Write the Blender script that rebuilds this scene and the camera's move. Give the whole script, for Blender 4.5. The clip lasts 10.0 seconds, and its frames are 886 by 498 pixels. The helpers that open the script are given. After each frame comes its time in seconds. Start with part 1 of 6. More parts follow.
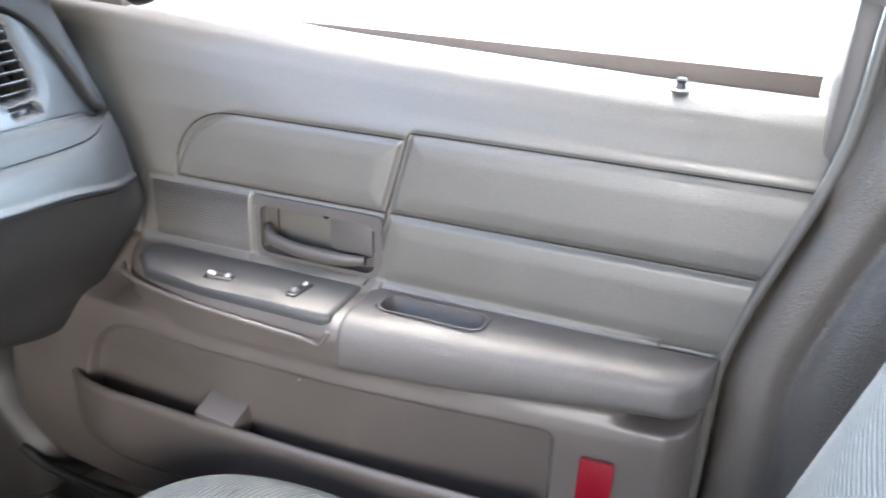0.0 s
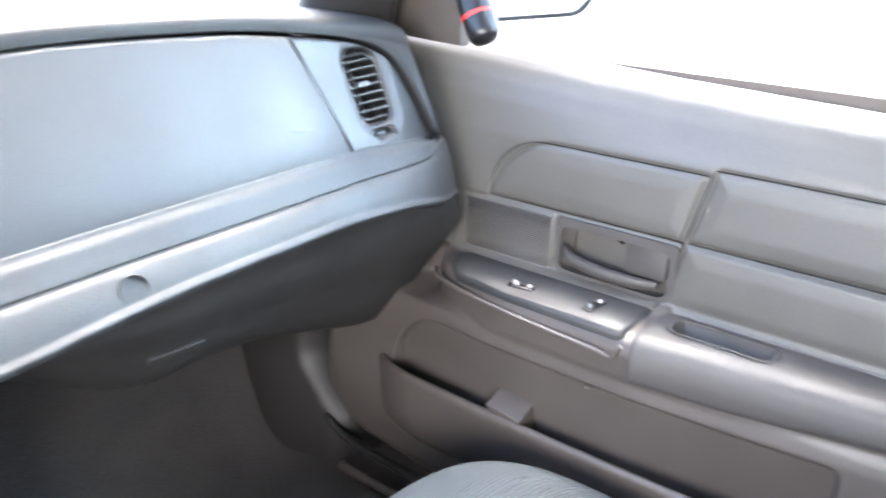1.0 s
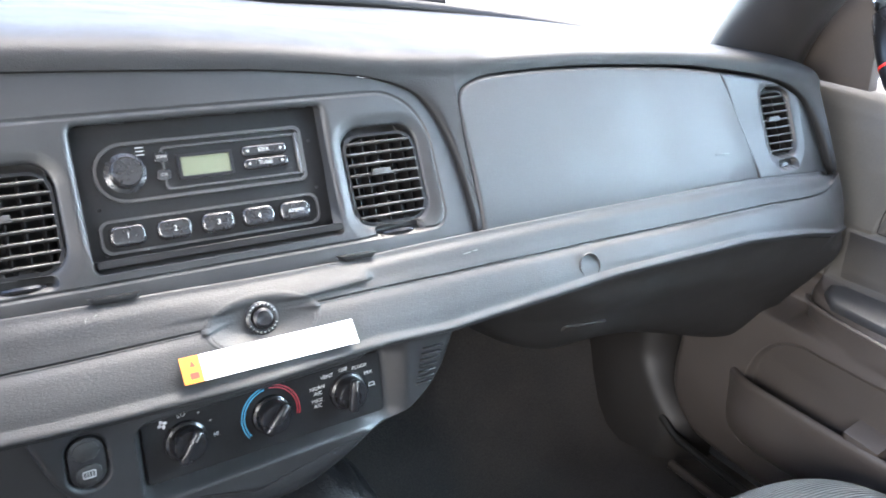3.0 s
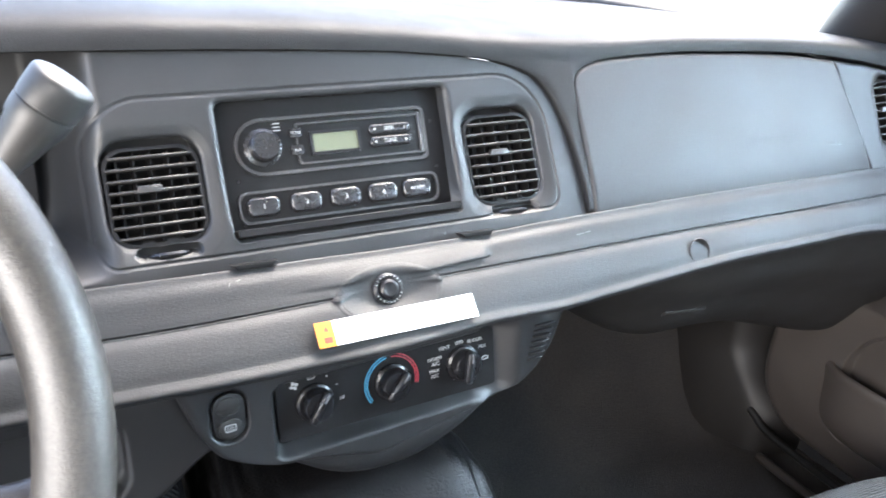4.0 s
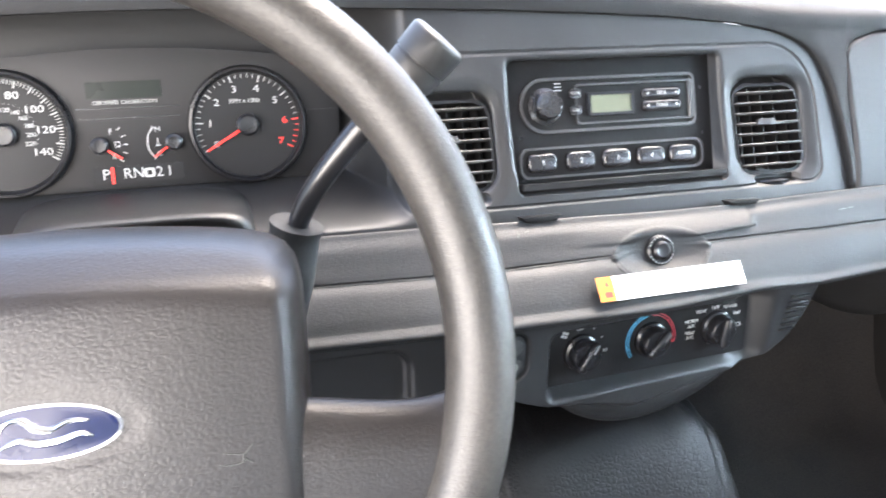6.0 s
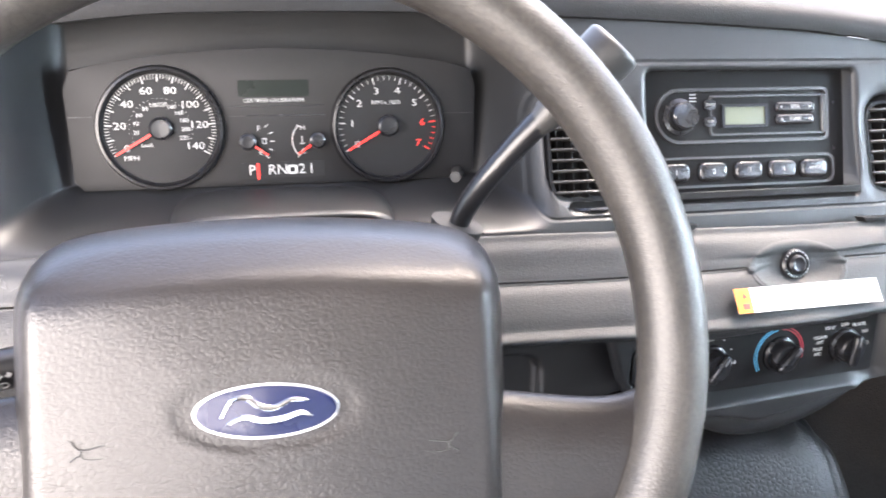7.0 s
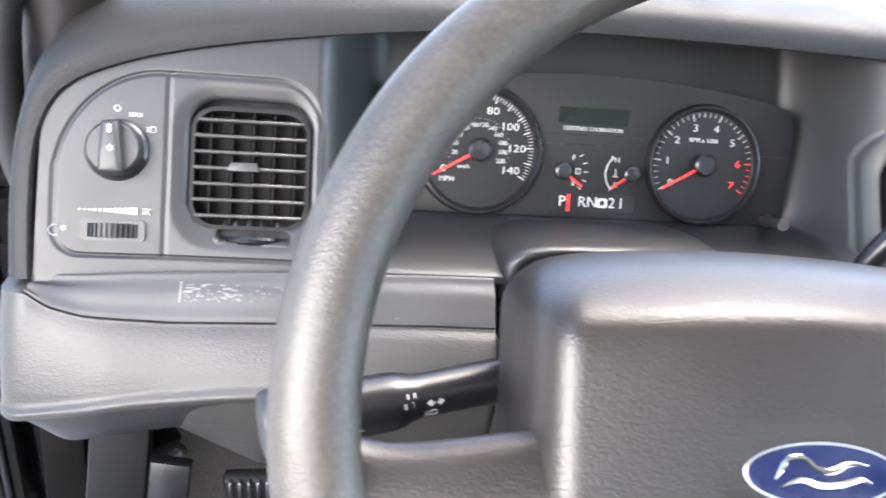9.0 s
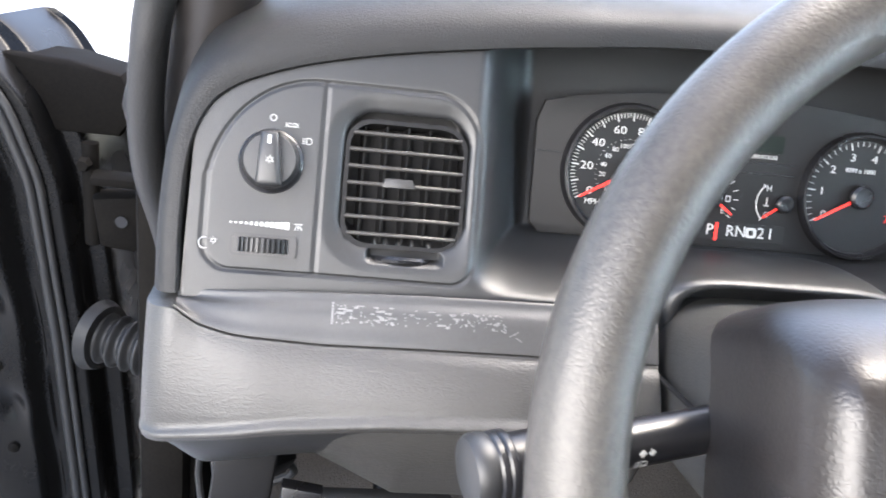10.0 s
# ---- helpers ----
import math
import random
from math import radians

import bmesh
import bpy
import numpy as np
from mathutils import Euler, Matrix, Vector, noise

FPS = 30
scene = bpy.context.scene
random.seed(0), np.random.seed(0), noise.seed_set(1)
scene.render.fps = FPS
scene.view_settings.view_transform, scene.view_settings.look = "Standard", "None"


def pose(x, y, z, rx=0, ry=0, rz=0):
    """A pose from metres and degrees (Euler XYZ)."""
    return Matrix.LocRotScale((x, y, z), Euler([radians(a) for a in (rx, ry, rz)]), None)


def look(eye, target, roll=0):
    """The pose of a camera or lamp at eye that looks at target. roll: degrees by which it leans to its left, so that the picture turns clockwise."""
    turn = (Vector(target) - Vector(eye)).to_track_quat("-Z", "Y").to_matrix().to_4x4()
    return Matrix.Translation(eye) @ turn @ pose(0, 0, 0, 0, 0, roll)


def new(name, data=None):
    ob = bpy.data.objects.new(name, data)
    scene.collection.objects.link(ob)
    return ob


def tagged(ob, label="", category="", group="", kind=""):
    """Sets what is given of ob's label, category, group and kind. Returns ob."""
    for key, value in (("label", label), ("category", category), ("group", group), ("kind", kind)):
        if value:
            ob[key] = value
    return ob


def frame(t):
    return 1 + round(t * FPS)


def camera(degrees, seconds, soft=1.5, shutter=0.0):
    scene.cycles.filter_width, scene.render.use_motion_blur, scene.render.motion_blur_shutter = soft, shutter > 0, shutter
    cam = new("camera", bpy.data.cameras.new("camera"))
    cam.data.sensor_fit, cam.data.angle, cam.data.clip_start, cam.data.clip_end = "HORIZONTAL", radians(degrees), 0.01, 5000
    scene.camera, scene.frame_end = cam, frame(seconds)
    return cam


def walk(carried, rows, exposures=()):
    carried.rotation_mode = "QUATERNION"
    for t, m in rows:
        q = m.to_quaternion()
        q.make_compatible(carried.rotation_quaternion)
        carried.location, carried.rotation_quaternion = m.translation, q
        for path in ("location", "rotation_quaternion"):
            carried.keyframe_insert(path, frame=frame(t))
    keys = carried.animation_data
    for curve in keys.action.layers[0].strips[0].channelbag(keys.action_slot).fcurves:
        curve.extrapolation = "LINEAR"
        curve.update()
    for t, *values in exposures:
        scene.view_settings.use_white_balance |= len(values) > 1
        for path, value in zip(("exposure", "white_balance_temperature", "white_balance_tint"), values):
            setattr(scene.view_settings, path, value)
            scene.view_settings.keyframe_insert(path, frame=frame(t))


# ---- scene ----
cam = camera(57.5, 10.0, soft=1.7, shutter=0.4)
PATH = [
    (0, (0.1512, 0.0601, 1.0791), (1.8495, 0.7055, 0.2430), 2.10),
    (0.5, (0.1125, 0.0758, 1.0891), (1.7209, 0.9188, 0.2509), 0.99),
    (1, (0.0468, 0.0888, 1.1004), (1.4972, 1.2230, 0.3193), 0.68),
    (1.5, (-0.0202, 0.0926, 1.1189), (1.2992, 1.4077, 0.3912), 1.67),
    (2, (-0.0776, 0.0855, 1.1288), (1.0547, 1.5632, 0.3979), 1.07),
    (2.2, (-0.0970, 0.0810, 1.1311), (0.9776, 1.5992, 0.3959), 1.31),
    (3.5, (-0.1671, 0.0773, 1.1203), (0.7397, 1.6959, 0.3736), 1.43),
    (4, (-0.1943, 0.0796, 1.1214), (0.6255, 1.7346, 0.3540), 1.51),
    (4.5, (-0.2214, 0.0812, 1.1252), (0.5418, 1.7628, 0.3572), 1.99),
    (5, (-0.2513, 0.0866, 1.1209), (0.4421, 1.7867, 0.3280), 2.51),
    (5.5, (-0.2862, 0.0930, 1.1237), (0.3452, 1.7933, 0.2808), 1.88),
    (6, (-0.3192, 0.0990, 1.1280), (0.2196, 1.8180, 0.2593), 1.89),
    (6.2, (-0.3330, 0.1029, 1.1262), (0.1784, 1.8257, 0.2484), 2.09),
    (7.3, (-0.4195, 0.1143, 1.1166), (0.0064, 1.8811, 0.2817), 3.17),
    (7.5, (-0.4398, 0.1237, 1.1085), (-0.0080, 1.8909, 0.2775), 4.18),
    (8, (-0.4925, 0.1396, 1.1032), (-0.0782, 1.9343, 0.3238), 4.51),
    (8.5, (-0.5368, 0.1624, 1.0928), (-0.1540, 1.9767, 0.3433), 5.02),
    (9, (-0.5814, 0.1773, 1.0863), (-0.2397, 2.0007, 0.3390), 6.12),
    (9.5, (-0.6253, 0.1959, 1.0769), (-0.3176, 2.0372, 0.3593), 6.73),
    (10, (-0.6588, 0.2161, 1.0783), (-0.3735, 2.0518, 0.3375), 7.81),
]
walk(cam, [(t, look(eye, target, roll)) for t, eye, target, roll in PATH], [(0.0, 4.89, 6700, 10), (1.0, 4.95, 6400, 10), (1.5, 4.97, 6350, 10), (2.0, 4.66, 6300, 10), (3.5, 4.27, 6500, 10), (5.0, 4.17, 6600, 10), (6.0, 4.20, 6750, 12), (7.5, 4.15, 6900, 16), (8.0, 4.0, 6600, 13), (9.0, 4.0, 6550, 10), (10.0, 3.88, 6550, 10)])

# ---------------------------------------------------------------- light
world = bpy.data.worlds.new("sky")
scene.world = world
world.use_nodes = True
wn = world.node_tree.nodes
sky = wn.new("ShaderNodeTexSky")
sky.sky_type = "NISHITA"
sky.sun_disc = False
sky.sun_elevation = radians(66)
sky.sun_rotation = radians(60)
sky.dust_density = 3.0
sky.ozone_density = 1.2
wn["Background"].inputs["Strength"].default_value = 0.092
world.node_tree.links.new(sky.outputs["Color"], wn["Background"].inputs["Color"])

sun = new("sun", bpy.data.lights.new("sun", "SUN"))
sun.data.energy, sun.data.angle, sun.data.color = 0.25, radians(16), (1.0, 0.95, 0.88)
sun.matrix_world = look((1.6, 0.9, 4.2), (0, 0, 0.9))


def opening(name, at, target, width, height, watts, color):
    """Daylight that comes in through one of the car's openings."""
    ob = new(name, bpy.data.lights.new(name, "AREA"))
    ob.data.shape, ob.data.size, ob.data.size_y, ob.data.energy, ob.data.color = "RECTANGLE", width, height, watts, color
    ob.matrix_world = look(at, target)
    return ob


opening("daylight_driver_doorway", (-0.97, -0.22, 1.14), (-0.02, 0.56, 0.90), 1.10, 0.52, 2.3, (1.0, 0.93, 0.87)).data.spread = radians(135)
opening("daylight_rear_window", (0.0, -1.60, 1.22), (0.0, 0.6, 0.95), 1.2, 0.42, 0.35, (1.0, 0.96, 0.92))
opening("daylight_rear_side_window", (0.86, -0.62, 1.16), (0.0, 0.4, 0.9), 0.90, 0.42, 0.4, (0.86, 0.94, 1.0))
opening("daylight_passenger_window", (0.868, 0.19, 1.16), (0.0, 0.25, 0.98), 0.52, 0.36, 0.70, (0.62, 0.83, 1.0)).data.spread = radians(125)


# ---------------------------------------------------------------- materials
def material(name, color, rough=0.5, metal=0.0, grain=0.0, grain_size=0.002, spots=0.12, spec=0.5, coat=0.0, tint=None, stretch=(1, 1, 1)):
    """A surface with fine relief and two scales of colour and gloss variation, at real size."""
    m = bpy.data.materials.new(name)
    m.use_nodes = True
    nt = m.node_tree
    b = nt.nodes["Principled BSDF"]
    b.inputs["Metallic"].default_value = metal
    b.inputs["Specular IOR Level"].default_value = spec
    b.inputs["Coat Weight"].default_value = coat
    co = nt.nodes.new("ShaderNodeTexCoord")
    big = nt.nodes.new("ShaderNodeTexNoise")
    big.inputs["Scale"].default_value, big.inputs["Detail"].default_value = 14.0, 6.0
    fine = nt.nodes.new("ShaderNodeTexNoise")
    fine.inputs["Scale"].default_value, fine.inputs["Detail"].default_value = 420.0, 3.0
    for n in (big, fine):
        nt.links.new(co.outputs["Object"], n.inputs["Vector"])
    mix = nt.nodes.new("ShaderNodeMath")
    mix.operation = "ADD"
    nt.links.new(big.outputs["Fac"], mix.inputs[0])
    nt.links.new(fine.outputs["Fac"], mix.inputs[1])
    ramp = nt.nodes.new("ShaderNodeMapRange")
    ramp.inputs["From Min"].default_value, ramp.inputs["From Max"].default_value = 0.6, 1.4
    nt.links.new(mix.outputs[0], ramp.inputs["Value"])
    col = nt.nodes.new("ShaderNodeMix")
    col.data_type = "RGBA"
    lo = [c * (1 - spots) for c in color]
    hi = [min(1, c * (1 + spots)) for c in (tint or color)]
    col.inputs[6].default_value, col.inputs[7].default_value = (*lo, 1), (*hi, 1)
    nt.links.new(ramp.outputs["Result"], col.inputs["Factor"])
    nt.links.new(col.outputs[2], b.inputs["Base Color"])
    rr = nt.nodes.new("ShaderNodeMapRange")
    rr.inputs["From Min"].default_value, rr.inputs["From Max"].default_value = 0.3, 0.7
    rr.inputs["To Min"].default_value, rr.inputs["To Max"].default_value = max(0.02, rough * 0.88), min(1, rough * 1.14)
    nt.links.new(big.outputs["Fac"], rr.inputs["Value"])
    nt.links.new(rr.outputs["Result"], b.inputs["Roughness"])
    if grain:
        v = nt.nodes.new("ShaderNodeTexVoronoi")
        v.feature = "DISTANCE_TO_EDGE"
        v.inputs["Scale"].default_value = 1 / grain_size
        nz = nt.nodes.new("ShaderNodeTexNoise")
        nz.inputs["Scale"].default_value, nz.inputs["Detail"].default_value = 0.7 / grain_size, 2.0
        warp = nt.nodes.new("ShaderNodeMix")
        warp.data_type = "RGBA"
        warp.inputs["Factor"].default_value = 0.004
        pull = nt.nodes.new("ShaderNodeMapping")
        pull.inputs["Scale"].default_value = stretch
        nt.links.new(co.outputs["Object"], pull.inputs["Vector"])
        nt.links.new(pull.outputs["Vector"], nz.inputs["Vector"])
        nt.links.new(pull.outputs["Vector"], warp.inputs[6])
        nt.links.new(nz.outputs["Color"], warp.inputs[7])
        nt.links.new(warp.outputs[2], v.inputs["Vector"])
        up = nt.nodes.new("ShaderNodeMapRange")
        up.inputs["From Max"].default_value = 0.28
        nt.links.new(v.outputs["Distance"], up.inputs["Value"])
        sm = nt.nodes.new("ShaderNodeMath")
        sm.operation = "ADD"
        nt.links.new(up.outputs["Result"], sm.inputs[0])
        nt.links.new(nz.outputs["Fac"], sm.inputs[1])
        bump = nt.nodes.new("ShaderNodeBump")
        bump.inputs["Strength"].default_value = grain
        bump.inputs["Distance"].default_value = 0.0004
        nt.links.new(sm.outputs[0], bump.inputs["Height"])
        nt.links.new(bump.outputs["Normal"], b.inputs["Normal"])
    return m


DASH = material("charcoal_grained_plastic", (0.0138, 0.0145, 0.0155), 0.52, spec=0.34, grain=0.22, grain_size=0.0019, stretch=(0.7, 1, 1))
DASHT = material("charcoal_padded_vinyl", (0.0120, 0.0122, 0.0126), 0.54, grain=0.28, grain_size=0.0021, spec=0.22)
BEZEL = material("charcoal_matt_plastic", (0.0108, 0.0112, 0.0119), 0.44, grain=0.10, grain_size=0.0012)
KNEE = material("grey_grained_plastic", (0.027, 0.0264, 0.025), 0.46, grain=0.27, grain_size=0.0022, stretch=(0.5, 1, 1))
DOORM = material("taupe_grained_vinyl", (0.064, 0.0605, 0.0545), 0.40, spec=0.5, grain=0.20, grain_size=0.0022)
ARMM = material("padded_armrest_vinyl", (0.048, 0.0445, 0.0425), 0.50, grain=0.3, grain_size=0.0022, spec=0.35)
SWPANEL = material("smooth_dark_grey_plastic", (0.024, 0.0245, 0.0255), 0.50, spec=0.32, grain=0.08, grain_size=0.0012)
PILLARB = material("brown_grained_pillar_trim", (0.072, 0.062, 0.054), 0.38, grain=0.6, grain_size=0.0034)
GLOVE = material("smooth_glovebox_plastic", (0.0158, 0.0165, 0.0176), 0.49, spec=0.42, grain=0.16, grain_size=0.0019, stretch=(0.7, 1, 1))
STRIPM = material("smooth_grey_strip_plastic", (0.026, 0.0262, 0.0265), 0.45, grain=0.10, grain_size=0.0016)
SEALM = material("brown_sill_rubber", (0.060, 0.045, 0.036), 0.6, spots=0.2)
GREYP = material("mid_grey_plastic", (0.023, 0.0225, 0.022), 0.42, spots=0.15)
HOUSING = material("dull_dark_plastic", (0.022, 0.021, 0.0202), 0.62, grain=0.2, grain_size=0.002, spec=0.22)
KICK = material("dark_brown_kick_plastic", (0.015, 0.0135, 0.0125), 0.50, grain=0.2, grain_size=0.002)
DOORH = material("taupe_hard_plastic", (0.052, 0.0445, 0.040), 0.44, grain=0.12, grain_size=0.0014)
PILLAR = material("charcoal_pillar_plastic", (0.019, 0.0172, 0.0165), 0.38, grain=0.12, grain_size=0.0016)
BLACK = material("black_plastic", (0.008, 0.008, 0.009), 0.28, spots=0.2, spec=0.4)
RADIOB = material("dark_grey_button_plastic", (0.017, 0.017, 0.018), 0.22, spots=0.1, spec=0.6)
# The radio frames' paler grey holds the light that catches their edges.
RADIOF = material("lit_edge_frame_plastic", (0.034, 0.033, 0.032), 0.35, spots=0.15)
SLAT = material("dusty_slat_plastic", (0.020, 0.0185, 0.017), 0.5, spots=0.3)
BLACKM = material("black_matt_plastic", (0.007, 0.007, 0.0075), 0.55, spots=0.2, spec=0.18)
WHEELM = material("worn_wheel_leather", (0.0150, 0.0142, 0.0134), 0.43, grain=0.19, grain_size=0.0024, spots=0.45, tint=(0.027, 0.0245, 0.0215))
PADM = material("wheel_pad_vinyl", (0.0120, 0.0104, 0.0100), 0.36, spec=0.45, spots=0.3, grain=0.19, grain_size=0.0027)
CHROME = material("chrome", (0.75, 0.75, 0.75), 0.12, metal=1.0, spots=0.03)
SATIN = material("satin_metal", (0.35, 0.35, 0.36), 0.35, metal=1.0, spots=0.08)
RESIDUE = material("pale_label_residue", (0.11, 0.11, 0.11), 0.6, spots=0.25)
ARC = material("dull_red_print", (0.30, 0.02, 0.03), 0.5, spots=0.05)
WHITE = material("white_print", (0.34, 0.34, 0.33), 0.6, spots=0.03)
PAPER = material("white_sticker", (0.62, 0.62, 0.62), 0.45, spots=0.03)
ORANGE = material("orange_print", (0.55, 0.17, 0.008), 0.5, spots=0.03)
RED = material("red_print", (0.75, 0.03, 0.02), 0.4, spots=0.05)
BLUE = material("blue_print", (0.06, 0.28, 0.45), 0.5, spots=0.05)
ENAMEL = material("blue_enamel", (0.003, 0.0062, 0.034), 0.30, spots=0.06, spec=0.3)
REFLECT = material("red_reflector", (0.11, 0.003, 0.008), 0.15, spots=0.1, coat=0.5)
RUBBER = material("black_rubber", (0.008, 0.008, 0.008), 0.55, grain=0.2, grain_size=0.003, spots=0.2)
CARPET = material("dark_carpet", (0.036, 0.0325, 0.030), 0.95, grain=1.0, grain_size=0.004, spots=0.5)
VINYL = material("black_vinyl", (0.007, 0.007, 0.0075), 0.42, grain=0.5, grain_size=0.0045, spots=0.25, spec=0.22)
CLOTH = material("grey_seat_cloth", (0.027, 0.032, 0.037), 0.95, grain=0.8, grain_size=0.0026, spots=0.12)
ribs = CLOTH.node_tree
tc, wv, bp = (ribs.nodes.new(k) for k in ("ShaderNodeTexCoord", "ShaderNodeTexWave", "ShaderNodeBump"))
wv.wave_type, wv.bands_direction = "BANDS", "Z"
wv.inputs["Scale"].default_value, wv.inputs["Distortion"].default_value, wv.inputs["Detail"].default_value = 105.0, 0.4, 1.0
mp = ribs.nodes.new("ShaderNodeMapping")
mp.inputs["Rotation"].default_value = (radians(-38), 0, 0)
bp.inputs["Strength"].default_value, bp.inputs["Distance"].default_value = 0.8, 0.0010
ribs.links.new(tc.outputs["Object"], mp.inputs["Vector"])
ribs.links.new(mp.outputs["Vector"], wv.inputs["Vector"])
ribs.links.new(wv.outputs["Fac"], bp.inputs["Height"])
ribs.links.new(bp.outputs["Normal"], ribs.nodes["Principled BSDF"].inputs["Normal"])
cm = ribs.nodes.new("ShaderNodeMix")
cm.data_type, cm.blend_type = "RGBA", "MULTIPLY"
cm.inputs["Factor"].default_value = 0.75
ribs.links.new(ribs.nodes["Principled BSDF"].inputs["Base Color"].links[0].from_socket, cm.inputs[6])
ribs.links.new(wv.outputs["Color"], cm.inputs[7])
ribs.links.new(cm.outputs[2], ribs.nodes["Principled BSDF"].inputs["Base Color"])
CLOTHB = CLOTH.copy()
CLOTHB.name = "grey_backrest_cloth"
CLOTHB.node_tree.nodes[mp.name].inputs["Rotation"].default_value = (radians(6), radians(4), 0)
CLOTHB.node_tree.nodes[wv.name].inputs["Scale"].default_value = 72.0
CLOTHB.node_tree.nodes[cm.name].inputs["Factor"].default_value = 0.9
PAINT = material("black_car_paint", (0.004, 0.004, 0.004), 0.26, spots=0.4, spec=0.14)
DIRTY = material("dusty_black_paint", (0.0035, 0.0032, 0.003), 0.75, spots=0.4, spec=0.05, tint=(0.0065, 0.0058, 0.005))
LCD = material("grey_green_display", (0.105, 0.115, 0.075), 0.3, spots=0.03, coat=0.3)
SCREEN = material("dark_display", (0.006, 0.009, 0.007), 0.3, spots=0.05, spec=0.2)
DIAL = material("gauge_face", (0.0085, 0.0085, 0.009), 0.5, spots=0.08, spec=0.25)
HEAD = material("headliner_cloth", (0.27, 0.265, 0.255), 0.95, spots=0.05)
CONCRETE = material("sunlit_concrete", (0.45, 0.44, 0.42), 0.9, spots=0.15)
GLASS = bpy.data.materials.new("window_glass")
GLASS.use_nodes = True
gb = GLASS.node_tree.nodes["Principled BSDF"]
gb.inputs["Transmission Weight"].default_value, gb.inputs["Roughness"].default_value, gb.inputs["IOR"].default_value = 1.0, 0.0, 1.04
gb.inputs["Base Color"].default_value = (0.96, 0.98, 0.97, 1)


# ---------------------------------------------------------------- building tools
def thing(name, at, label, category, group="", kind=""):
    """An empty at a thing's base, to carry its parts."""
    ob = new(name)
    ob.empty_display_size = 0.02
    ob.location = at
    bpy.context.view_layer.update()
    return tagged(ob, label, category, group, kind)


def attach(ob, parent):
    if parent is not None:
        bpy.context.view_layer.update()
        ob.parent = parent
        ob.matrix_parent_inverse = parent.matrix_world.inverted()


def part(name, bm, mat, parent=None, label="", smooth=True):
    """One bmesh, given in the place's own metres, as one mesh object under a thing or a part."""
    me = bpy.data.meshes.new(name)
    bm.normal_update()
    bm.to_mesh(me)
    bm.free()
    if smooth:
        me.polygons.foreach_set("use_smooth", [True] * len(me.polygons))
        me.set_sharp_from_angle(angle=radians(38))
    me.materials.append(mat)
    ob = new(name, me)
    attach(ob, parent)
    return tagged(ob, label)


def sheet(name, P, mat, parent=None, label="", keep=None, flip=False, closed=False):
    """A smooth skin over a grid of points P[u, v, xyz]."""
    P = np.asarray(P, float)
    nu, nv = P.shape[:2]
    idx = np.arange(nu * nv).reshape(nu, nv)
    if closed:
        idx = np.concatenate([idx, idx[:1]], 0)
    q = np.stack([idx[:-1, :-1], idx[1:, :-1], idx[1:, 1:], idx[:-1, 1:]], -1).reshape(-1, 4)
    v = P.reshape(-1, 3)
    d1, d2 = v[q[:, 2]] - v[q[:, 0]], v[q[:, 3]] - v[q[:, 1]]
    ok = np.linalg.norm(np.cross(d1, d2), axis=1) > 1e-10
    if keep is not None:
        ok &= keep.reshape(-1)
    q = q[ok]
    if flip:
        q = q[:, ::-1]
    me = bpy.data.meshes.new(name)
    me.from_pydata(v.tolist(), [], q.tolist())
    me.polygons.foreach_set("use_smooth", [True] * len(me.polygons))
    me.materials.append(mat)
    ob = new(name, me)
    attach(ob, parent)
    return tagged(ob, label)


def add_box(bm, size, m, bevel=0.0, seg=2):
    r = bmesh.ops.create_cube(bm, size=1.0, matrix=m @ Matrix.Diagonal((*size, 1)))
    if bevel:
        es = list({e for v in r["verts"] for e in v.link_edges})
        bmesh.ops.bevel(bm, geom=es, offset=bevel, segments=seg, profile=0.5, affect="EDGES")


def box(size, m, bevel=0.0, seg=2):
    bm = bmesh.new()
    add_box(bm, size, m, bevel, seg)
    return bm


def add_lathe(bm, prof, m, n=48):
    """Turns (radius, height) pairs round the local z axis."""
    rings = []
    for r, h in prof:
        if r < 1e-6:
            rings.append([bm.verts.new(m @ Vector((0, 0, h)))])
        else:
            rings.append([bm.verts.new(m @ Vector((r * math.cos(2 * math.pi * k / n), r * math.sin(2 * math.pi * k / n), h))) for k in range(n)])
    for a, b in zip(rings, rings[1:]):
        for k in range(n):
            j = (k + 1) % n
            if len(a) == 1 and len(b) > 1:
                bm.faces.new((a[0], b[k], b[j]))
            elif len(b) == 1 and len(a) > 1:
                bm.faces.new((a[k], b[0], a[j]))
            elif len(a) > 1:
                bm.faces.new((a[k], b[k], b[j], a[j]))
    return bm


def lathe(prof, m, n=48):
    bm = add_lathe(bmesh.new(), prof, m, n)
    bmesh.ops.recalc_face_normals(bm, faces=bm.faces)
    return bm


def spline(points, n):
    """n points along a smooth curve through the given ones."""
    p = np.array(points, float)
    p = np.concatenate([[2 * p[0] - p[1]], p, [2 * p[-1] - p[-2]]])
    out = []
    for t in np.linspace(0, len(points) - 1 - 1e-9, n):
        k = int(t)
        s = t - k
        a, b, c, d = p[k : k + 4]
        out.append(0.5 * (2 * b + (c - a) * s + (2 * a - 5 * b + 4 * c - d) * s * s + (3 * b - a - 3 * c + d) * s**3))
    return np.array(out)


